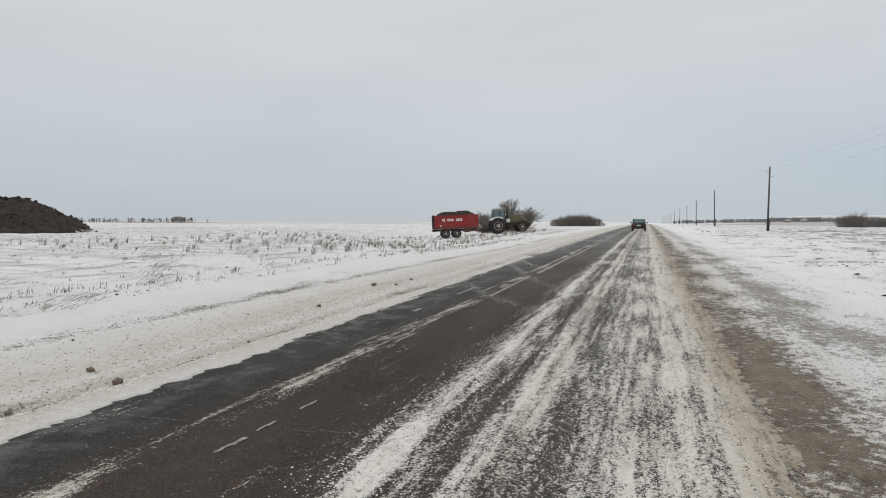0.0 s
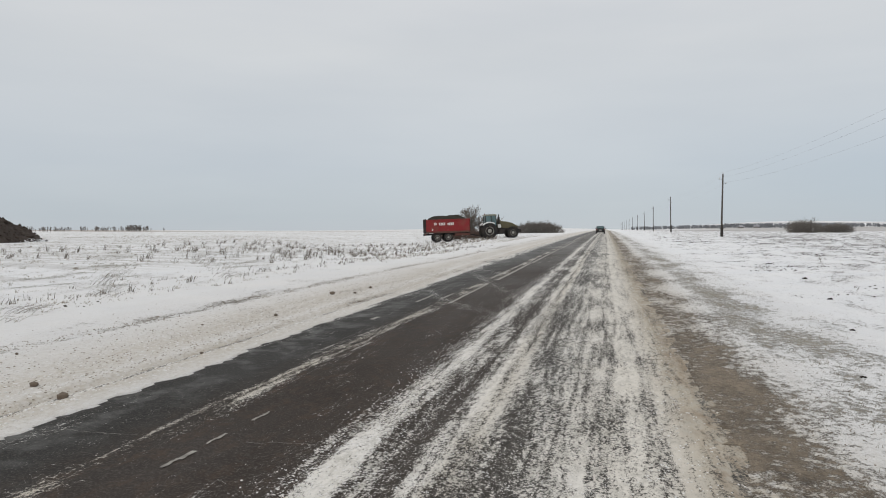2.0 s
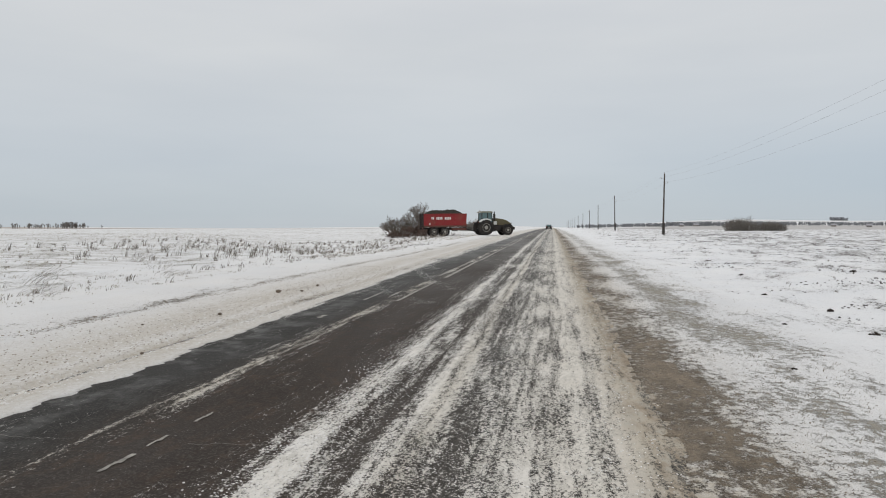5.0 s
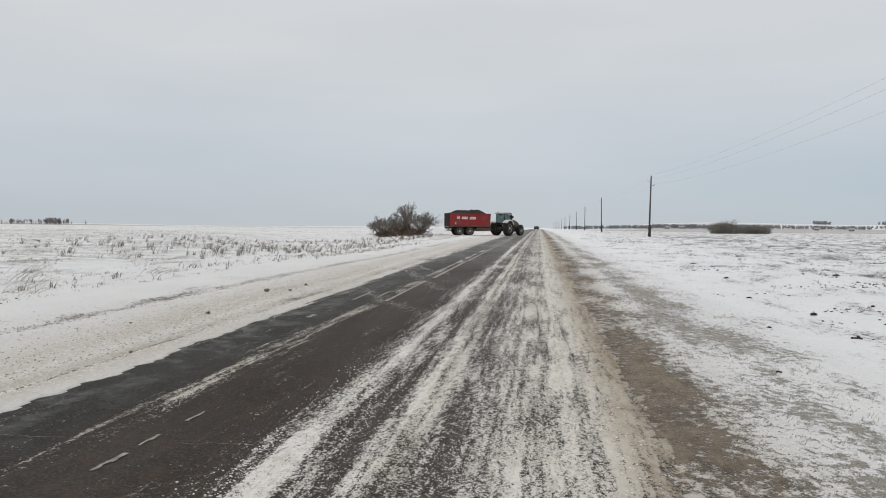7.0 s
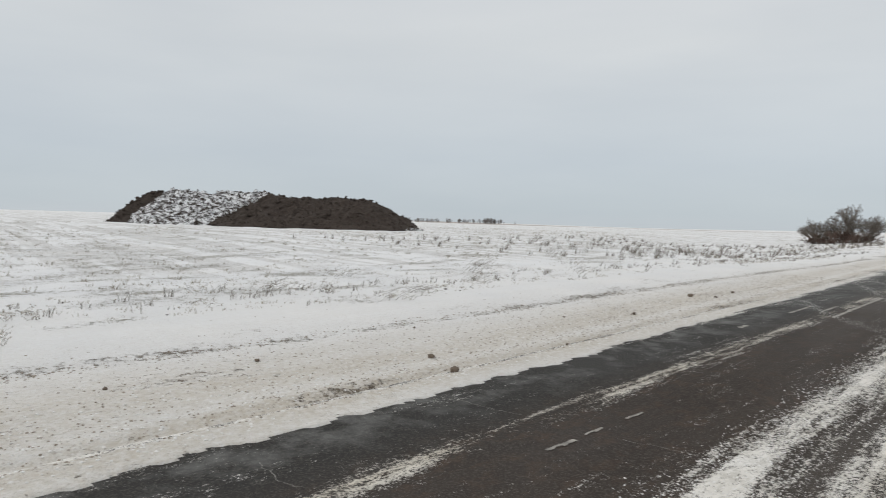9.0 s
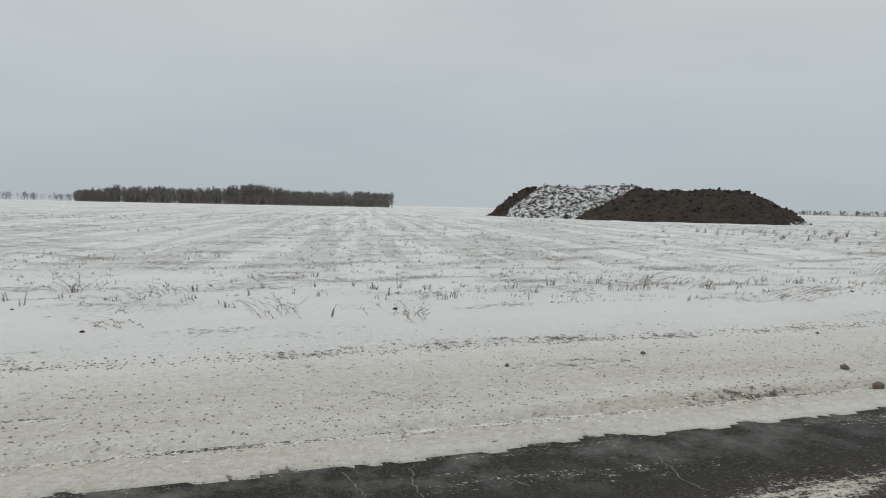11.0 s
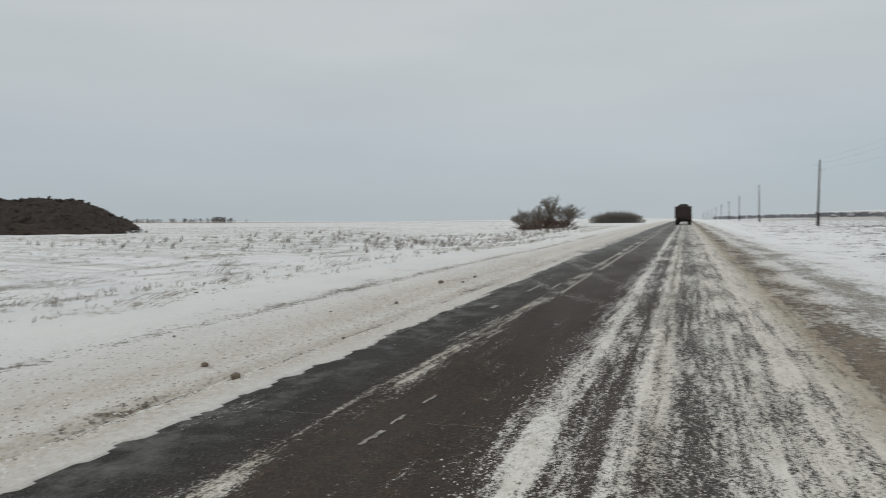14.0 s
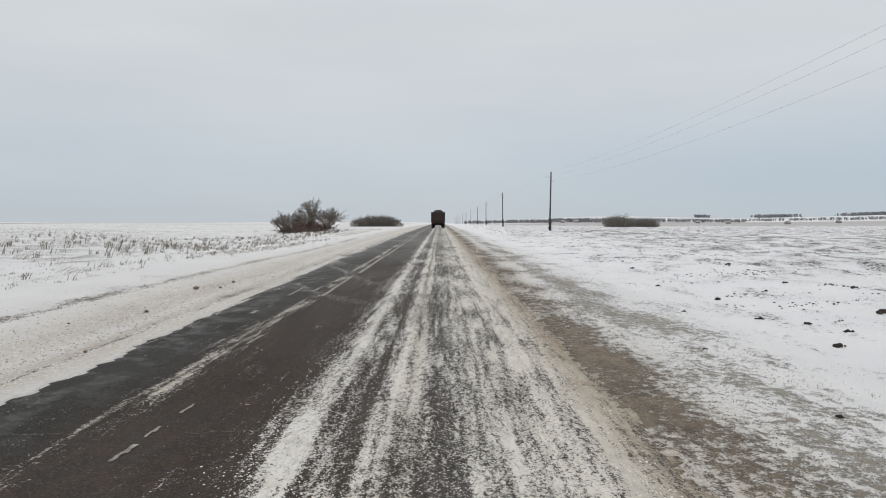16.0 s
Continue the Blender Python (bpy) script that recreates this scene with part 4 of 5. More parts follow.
# ---- distant trees, woods and village ----
def tree_clump(name, spots, label, category, seed, kinds=8, material=None, levels=2, thin=0.0065):
    """Far trees: each a trunk with limbs, all in one mesh. spots: x, y, height."""
    rnd = random.Random(seed)
    shapes = []
    for k in range(kinds):
        v, f = broom(seed * 10 + k, 1 + k % 2, 1.0, 0.62, levels, 0.016, thin, 0.12, 0.20)
        h = max(c[2] for c in v)
        shapes.append(([(a / h, b / h, c / h) for a, b, c in v], f))
    V, F = [], []
    zs = land(np.array([s[0] for s in spots]), np.array([s[1] for s in spots]))
    for (x, y, h), z in zip(spots, zs):
        v, f = rnd.choice(shapes)
        o = len(V)
        a = rnd.uniform(0, 6.28)
        c, s = math.cos(a), math.sin(a)
        V.extend((x + h * 0.8 * (q[0] * c - q[1] * s), y + h * 0.8 * (q[0] * s + q[1] * c), z - 0.2 + h * q[2]) for q in v)
        F.extend(tuple(j + o for j in g) for g in f)
    ob = raw(name, V, F, material or FAR_TREE)
    return tagged(ob, label, category, kind="stuff")


def polar(az, r):
    return r * math.sin(radians(az)), r * math.cos(radians(az))


def far_woods():
    r = random.Random(9)
    wood = []
    for _ in range(760):
        az = -99.5 + 24.0 * r.random()
        k = (az + 99.5) / 24.0
        tall = 9.5 + 3.5 * math.exp(-((k - 0.53) / 0.09) ** 2) + (1.0 if k > 0.7 else 0.0) + r.gauss(0, 0.6)
        if k < 0.12:
            tall *= 0.6 + 3.3 * k
        wood.append((*polar(az, 430 + 60 * r.random() + (40 if k > 0.7 else 0)), tall * (r.uniform(0.35, 1.0) if r.random() < 0.4 else 1.0)))
    tree_clump("woodland", wood, "long belt of leafless woodland beyond the field", "woodland", 4, levels=3)
    scrub = [(*polar(-99.3 + 23.6 * r.random(), 424 + 20 * r.random()), r.uniform(2.5, 7.0)) for _ in range(1300)]
    tree_clump("woodland_edge", scrub, "leafless scrub along the edge of the woodland", "woodland", 14, thin=0.013)
    wood = [(*polar(-104 + 5.5 * r.random(), 800 + 40 * r.random()), r.uniform(6, 9)) for _ in range(60)]
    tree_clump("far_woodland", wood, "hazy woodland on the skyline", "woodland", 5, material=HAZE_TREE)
    belt = []
    for az0, az1, n, h in ((-45.5, -41.8, 70, 6.0), (-41.2, -38.2, 44, 6.0), (-38.1, -36.4, 60, 7.5), (-35.52, -35.42, 3, 7.0)):
        belt += [(*polar(r.uniform(az0, az1), 880 + 30 * r.random()), h * r.uniform(0.5, 1.1)) for _ in range(n)]
    tree_clump("tree_belt", belt, "broken row of far leafless trees on the skyline", "tree row", 6, thin=0.02)
    right = []
    for az0, az1, n, h, d in ((2.0, 9.0, 420, 5.5, 1150), (9.0, 17.5, 620, 7.0, 1250), (17.5, 24.0, 320, 6.0, 1350), (24.0, 38.0, 420, 5.5, 1500)):
        right += [(*polar(r.uniform(az0, az1), d + 120 * r.random()), h * r.uniform(0.5, 1.15)) for _ in range(n)]
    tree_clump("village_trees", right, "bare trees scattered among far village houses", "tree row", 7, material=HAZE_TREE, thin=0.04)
    hill = []
    for az0, az1, d in ((20.3, 21.6, 2450), (24.3, 28.0, 2400), (29.8, 36.0, 2450), (38, 44, 2450)):
        hill += [(*polar(r.triangular(az0, az1), d + 90 * r.random()), r.uniform(5, 12)) for _ in range(int((az1 - az0) * 75))]
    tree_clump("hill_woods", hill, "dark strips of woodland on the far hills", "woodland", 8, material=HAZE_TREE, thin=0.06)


far_woods()
HOUSE_WALL = worn("pale_house_wall", (0.30, 0.28, 0.26), 0.9, amount=0.4)
HOUSE_ROOF = worn("snowy_grey_roof", (0.36, 0.36, 0.38), 0.9, amount=0.5, dirt=(0.2, 0.19, 0.19))
DARK_GLASS = worn("dark_window_glass", (0.03, 0.035, 0.04), 0.2, amount=0.1)


def build_house(x, y, turn, size):
    root = empty("village_house", pose(x, y, float(land(np.array(x), np.array(y))) - 0.1, 0, 0, turn), "small far-off village house under a snowy gable roof", "house", "village houses")
    w, d, h = size
    part("wall", box((w, d, h), (0, 0, h / 2)), HOUSE_WALL, root)
    part("roof", prism([(-d * 0.6, h), (0, h + d * 0.45), (d * 0.6, h)], w * 1.08), HOUSE_ROOF, root)
    for k in (-0.28, 0.28):
        part("window", box((0.9, 0.08, 1.1), (w * k, -d / 2 - 0.03, h * 0.55)), DARK_GLASS, root)


_r = random.Random(77)
for az in (5.9, 7.9, 10.1, 11.2, 13.5, 14.3, 16.4, 20.6, 22.8, 26.9, 30.2):
    build_house(*polar(az, 1130 + 150 * _r.random()), _r.uniform(-30, 30), (_r.uniform(6, 9), _r.uniform(5, 6.5), _r.uniform(2.2, 2.7)))


# ---- power line ----
POLES = [(14.2, 20.0), (14.2, 92.0), (14.3, 162.0), (15.0, 232.0), (16.0, 302.0)] + [(16.0 + 0.1 * i, 302.0 + 70.0 * i) for i in range(1, 8)]


def build_pole(x, y, lean):
    root = empty("utility_pole", pose(x, y, rise(x, y) - 0.1, 0, lean, 0), "weathered wooden utility pole with a short crossarm", "utility pole", "poles of the power line")
    part("shaft", tube((0, 0, 0.2), (0, 0, 8.05), 0.125, 0.085, 12), POLE_WOOD, root, smooth=True)
    stub = tube((0.10, 0.16, -0.3), (0.10, 0.16, 1.75), 0.14, 0.13, 10)
    tube((0.02, 0.04, 1.15), (0.02, 0.04, 1.22), 0.24, 0.24, 10, stub)
    tube((0.02, 0.04, 0.55), (0.02, 0.04, 0.62), 0.24, 0.24, 10, stub)
    part("stub", stub, STUB, root, "dark tarred stub bound to the foot")
    for dx, z in WIRE_AT:
        if abs(dx) > 0.01:
            part("bracket", tube((0, 0, z - 0.22), (dx, 0, z - 0.14), 0.018, 0.018, 6), STUB, root)
        part("insulator", lathe([(z - 0.14, 0.02), (z - 0.10, 0.05), (z - 0.05, 0.035), (z - 0.03, 0.055), (z, 0.03)], 10, "Z", at=(dx, 0, 0)), CERAMIC, root)
    return root


WIRE_AT = ((0.0, 8.22), (-0.42, 7.55), (0.42, 7.0))
for i, (x, y) in enumerate(POLES):
    build_pole(x, y, (0.6, 1.0, -1.0, 0.0, -1.2, 0.4, 0.0, 0.8, 0, 0.5, 0, 0)[i])


def build_wire(p, q, sag):
    bm = bmesh.new()
    n = 18
    pts = [Vector(p).lerp(Vector(q), k / n) - Vector((0, 0, sag * 4 * (k / n) * (1 - k / n))) for k in range(n + 1)]
    for a, b in zip(pts, pts[1:]):
        tube(a, b, 0.005, 0.005, 4, bm)
    return tagged(part("power_wire", bm, WIRE), "thin sagging aluminium wire between the poles", "wire", "wires of the power line")


for (x0, y0), (x1, y1) in zip(POLES[:5], POLES[1:6]):
    for dx, z in WIRE_AT:
        build_wire((x0 + dx, y0, rise(x0, y0) + z - 0.1), (x1 + dx, y1, rise(x1, y1) + z - 0.1), 0.75)


# ---- drifting snow ----
def build_streamer(a, b, seed, width):
    """A low streamer of blown flakes along a line over the road; its own origin at its head."""
    rnd = random.Random(seed)
    verts, faces = [], []
    d = Vector((b[0] - a[0], b[1] - a[1], 0))
    n = Vector((-d.y, d.x, 0)).normalized()
    for _ in range(int(260 * d.length)):
        s = rnd.random()
        bend = 0.12 * math.sin(s * 5 + seed)
        p = d * s + n * (rnd.gauss(0, width) * (0.5 + s) + bend)
        x, y = a[0] + p.x, a[1] + p.y
        z = float(land(np.array(x), np.array(y))) + abs(rnd.gauss(0, 0.018)) + 0.004
        r = rnd.uniform(0.002, 0.006)
        t = rnd.uniform(0, 6.28)
        o = len(verts)
        for k in range(3):
            verts.append((p.x + r * math.cos(t + 2.1 * k) * 1.8, p.y + r * math.sin(t + 2.1 * k), z + r * 0.5 * math.sin(t * 3 + k)))
        faces.append((o, o + 1, o + 2))
    ob = raw("blowing_snow", verts, faces, SNOWLUMP)
    ob.location = (a[0], a[1], 0)
    return tagged(ob, "thin streamer of snow blowing low across the road", "drifting snow", kind="stuff")


streamers = [(build_streamer((-4.6, 22.8), (-1.9, 15.6), 1, 0.10), (0.25, -0.6)), (build_streamer((-4.3, 16.4), (-2.1, 12.4), 2, 0.09), (0.3, -1.0)), (build_streamer((-4.5, 25.4), (-3.0, 21.2), 3, 0.11), (0.2, -0.5))]


# ---- vehicles ----
RED = worn("dusty_red_paint", (0.23, 0.020, 0.022), 0.5, amount=0.55, dirt=(0.17, 0.07, 0.05), scale=1.2)
LOAD = twig_material("damp_black_soil", (0.016, 0.015, 0.012), (0.046, 0.041, 0.031))
MUD = worn("mud_splashed_red_steel", (0.12, 0.045, 0.036), 0.8, amount=0.9, dirt=(0.10, 0.072, 0.055), scale=2.5)
RED_DARK = worn("mud_caked_tailgate", (0.040, 0.027, 0.025), 0.8, amount=0.8, dirt=(0.026, 0.025, 0.023), scale=1.5)
STEEL = worn("muddy_black_chassis", (0.028, 0.026, 0.025), 0.8, amount=0.5, dirt=(0.08, 0.06, 0.05))
TYRE = worn("muddy_tyre_rubber", (0.022, 0.021, 0.021), 0.9, amount=0.6, dirt=(0.075, 0.058, 0.046))
RIM = worn("dusty_grey_rim", (0.33, 0.32, 0.29), 0.6, amount=0.5)
HOOD = worn("dusty_olive_bonnet", (0.105, 0.092, 0.048), 0.5, amount=0.5, dirt=(0.14, 0.11, 0.08))
PALE = worn("dusty_white_fender", (0.66, 0.67, 0.66), 0.5, amount=0.35, dirt=(0.35, 0.30, 0.25))
ROOF = worn("pale_cab_roof", (0.24, 0.25, 0.20), 0.6, amount=0.4)
DARKBODY = worn("dark_green_car_paint", (0.018, 0.024, 0.024), 0.3, 0.2, amount=0.35, dirt=(0.09, 0.08, 0.07))
PLASTIC = worn("black_plastic", (0.02, 0.02, 0.02), 0.6, amount=0.3)
WHITE_MARK = worn("faded_white_lettering", (0.70, 0.66, 0.63), 0.6, amount=0.45, dirt=(0.40, 0.16, 0.14), scale=4.0)
LAMP_RED = worn("red_lamp_glass", (0.20, 0.02, 0.015), 0.3, amount=0.7, dirt=(0.06, 0.05, 0.045))


def glass_material():
    k = Mat("tinted_cab_glass", 0.08)
    k.base(k.mix(k.noise(2.0, 3.0), (0.20, 0.30, 0.31), (0.30, 0.42, 0.43)))
    k.b.inputs["Transmission Weight"].default_value = 0.55
    k.b.inputs["IOR"].default_value = 1.2
    return k.m


GLASS = glass_material()


def build_wheel(parent, name, at, r, width, rim, lugs, label=""):
    """A wheel: hub disc as the part, lugged tyre under it. Turns about x."""
    w = width / 2
    half = [(0.80, 0.04), (0.84, 0.22), (0.84, 0.38), (0.66, 0.50), (0.70, 0.90), (0.88, 0.97), (0.88, 1.02)]
    hub = lathe([(-w * a, rim * b) for a, b in half] + [(w * a, rim * b) for a, b in half[::-1]], 24)
    for k in range(8):
        a = k * math.pi / 4
        for s in (-1, 1):
            tube((s * w * 0.62, rim * 0.45 * math.cos(a), rim * 0.45 * math.sin(a)), (s * w * 0.78, rim * 0.45 * math.cos(a), rim * 0.45 * math.sin(a)), rim * 0.05, None, 6, hub)
    wheel = part(name, hub, RIM, parent, label)
    wheel.matrix_basis = pose(*at)
    body = lathe([(-w * 0.72, rim * 0.98), (-w * 0.95, rim * 1.15), (-w, (r + rim) / 2), (-w * 0.9, r * 0.95), (0, r * 0.975), (w * 0.9, r * 0.95), (w, (r + rim) / 2), (w * 0.95, rim * 1.15), (w * 0.72, rim * 0.98)], 36)
    for k in range(lugs):
        for s in (-1, 1):
            a = 2 * math.pi * (k + (0.5 if s > 0 else 0)) / lugs
            own = box((w * 0.95, 0.10 * r, 0.07 * r), (0, 0, 0), 0, (0, 0, s * 35))
            bmesh.ops.transform(own, matrix=pose(0, 0, 0, math.degrees(a), 0, 0) @ pose(s * w * 0.45, 0, r * 0.968), verts=own.verts)
            join(own, body)
    part("tyre", body, TYRE, wheel)
    return wheel


def arch(r0, r1, a0, a1, width, at, bm=None, n=12):
    """A curved mudguard over a wheel, from angle a0 to a1 (0 ahead, 90 up)."""
    own = bmesh.new()
    rows = []
    for i in range(n + 1):
        a = radians(a0 + (a1 - a0) * i / n)
        rows.append([own.verts.new((x, rr * math.cos(a), rr * math.sin(a))) for x, rr in ((-width / 2, r1 - 0.05), (-width / 2 + 0.05, r1), (width / 2 - 0.05, r1), (width / 2, r1 - 0.05), (width / 2, r0), (-width / 2, r0))])
    for p, q in zip(rows, rows[1:]):
        for k in range(6):
            own.faces.new((p[k], p[(k + 1) % 6], q[(k + 1) % 6], q[k]))
    own.faces.new(rows[0][::-1])
    own.faces.new(rows[-1])
    bmesh.ops.recalc_face_normals(own, faces=own.faces)
    bmesh.ops.translate(own, vec=at, verts=own.verts)
    return join(own, bm)


def build_tractor():
    """Origin on the ground under the rear axle, nose towards +y."""
    root = empty("tractor", pose(-18.5, 87.4, 1.0, 0, 0, -70), "large olive farm tractor with white rear fenders, muddy wheels", "tractor")
    wheels = []
    for s in (-1, 1):
        wheels.append((build_wheel(root, "rear_wheel", (s * 0.98, 0, 1.02), 1.02, 0.68, 0.54, 20), 1.02))
        wheels.append((build_wheel(root, "front_wheel", (s * 0.95, 3.08, 0.70), 0.70, 0.54, 0.37, 18), 0.70))
        part("fender", arch(1.06, 1.20, 55, 138, 0.70, (s * 0.98, 0, 1.0)), PALE, root, "dusty white fender")
        part("fender_wall", prism([(-0.75, 1.75), (-0.45, 2.08), (0.45, 2.08), (0.95, 1.55), (0.95, 1.2), (-0.75, 1.2)], 0.05, (s * 0.62, 0, 0)), STEEL, root)
        part("front_mudguard", arch(0.76, 0.82, 35, 155, 0.52, (s * 0.95, 3.08, 0.70)), STEEL, root)
        part("door_panel", box((0.03, 0.42, 0.44), (s * 0.90, 1.34, 1.62), 0.01), PALE, root, "white panel below the cab door")
    part("bonnet", prism([(1.05, 1.15), (1.05, 2.24), (1.7, 2.26), (2.5, 2.16), (3.2, 1.96), (3.65, 1.68), (3.82, 1.40), (3.82, 1.05)], 0.92, bevel=0.09), HOOD, root, "dusty olive bonnet", True)
    part("bonnet_skirt", prism([(1.1, 0.95), (1.1, 1.38), (3.5, 1.30), (3.84, 1.16), (3.84, 0.95)], 0.96, bevel=0.03), STEEL, root)
    part("grille", box((0.72, 0.05, 0.62), (0, 3.84, 1.36), 0.02), PLASTIC, root)
    for s in (-1, 1):
        part("headlight", box((0.20, 0.06, 0.13), (s * 0.26, 3.79, 1.62), 0.02), CERAMIC, root)
        vent = bmesh.new()
        for k in range(6):
            box((0.02, 0.9, 0.05), (s * 0.445, 2.55, 1.35 + 0.09 * k), 0, bm=vent)
        part("vent", vent, PLASTIC, root)
        part("fuel_tank", box((0.42, 1.15, 0.62), (s * 0.62, 1.55, 0.92), 0.10), STEEL, root)
        steps = bmesh.new()
        for k in range(4):
            box((0.34, 0.30, 0.03), (s * 0.95, 1.18, 0.45 + 0.28 * k), bm=steps)
        for dy in (-0.15, 0.15):
            box((0.03, 0.03, 1.0), (s * 1.10, 1.18 + dy, 0.9), bm=steps)
        part("steps", steps, STEEL, root)
    part("frame", prism([(-0.6, 0.75), (-0.6, 1.25), (3.84, 1.10), (3.84, 0.62), (1.0, 0.55)], 0.62), STEEL, root)
    for name, y in (("rear_axle", 0.0), ("front_axle", 3.08)):
        z = 1.02 if y == 0 else 0.70
        part(name, tube((-0.95, y, z), (0.95, y, z), 0.16, 0.16, 12), STEEL, root)
    part("front_weight", prism([(3.86, 0.75), (3.86, 1.15), (4.30, 1.10), (4.36, 0.85), (4.25, 0.72)], 0.85, bevel=0.04), STEEL, root)
    cab = box((1.46, 1.55, 0.16), (0, 0.30, 1.58), 0.03)
    for x, y0, y1 in ((-0.70, -0.46, -0.40), (0.70, -0.46, -0.40), (-0.70, 1.06, 0.92), (0.70, 1.06, 0.92), (-0.72, 0.35, 0.32), (0.72, 0.35, 0.32)):
        tube((x, y0, 1.6), (x * 0.96, y1, 2.98), 0.060, 0.055, 6, cab)
    part("cab_frame", cab, PLASTIC, root)
    part("cab_roof", prism([(-0.66, 2.96), (-0.64, 3.08), (-0.4, 3.17), (0.85, 3.17), (1.10, 3.08), (1.12, 2.98)], 1.56, bevel=0.05), ROOF, root, "pale cab roof")
    for s in (-1, 1):
        part("side_window", prism([(-0.40, 1.68), (-0.36, 2.96), (0.90, 2.96), (1.02, 1.68)], 0.02, (s * 0.69, 0, 0)), GLASS, root)
        part("mirror", box((0.20, 0.05, 0.34), (s * 1.02, 1.12, 2.55), 0.02), PLASTIC, root)
        part("mirror_arm", tube((s * 0.70, 1.05, 2.85), (s * 1.02, 1.12, 2.72), 0.015, 0.015, 5), PLASTIC, root)
        part("tail_light", box((0.16, 0.05, 0.12), (s * 0.98, -0.98, 1.72), 0.01), LAMP_RED, root)
        part("work_light", box((0.16, 0.08, 0.10), (s * 0.55, -0.69, 3.02), 0.02), CERAMIC, root)
    part("rear_window", prism([(-0.45, 1.75), (-0.41, 2.95), (-0.39, 2.95), (-0.43, 1.75)], 1.28), GLASS, root)
    part("windscreen", prism([(1.05, 1.75), (0.91, 2.95), (0.93, 2.95), (1.07, 1.75)], 1.28), GLASS, root)
    part("seat", box((0.5, 0.5, 0.75), (0, 0.05, 2.0), 0.08), PLASTIC, root)
    part("steering_column", tube((0, 0.85, 1.65), (0, 0.62, 2.25), 0.05, 0.03, 8), PLASTIC, root)
    part("exhaust", lathe([(1.9, 0.06), (2.05, 0.15), (2.75, 0.15), (2.85, 0.07), (3.12, 0.065)], 12, "Z", at=(0.62, 1.32, 0)), PLASTIC, root, "black exhaust stack")
    part("beacon", lathe([(3.15, 0.06), (3.25, 0.06), (3.32, 0.035)], 10, "Z", at=(-0.5, -0.3, 0)), LAMP_RED, root)
    link = bmesh.new()
    for s in (-1, 1):
        tube((s * 0.36, -0.2, 0.72), (s * 0.45, -1.15, 0.62), 0.05, 0.05, 6, link)
        tube((s * 0.36, -0.35, 1.45), (s * 0.44, -0.95, 0.66), 0.035, 0.035, 6, link)
    box((0.10, 1.0, 0.08), (0, -0.75, 0.62), bm=link)
    part("hitch", link, STEEL, root)
    return root, wheels


HITCH, BED = 1.15, 4.22


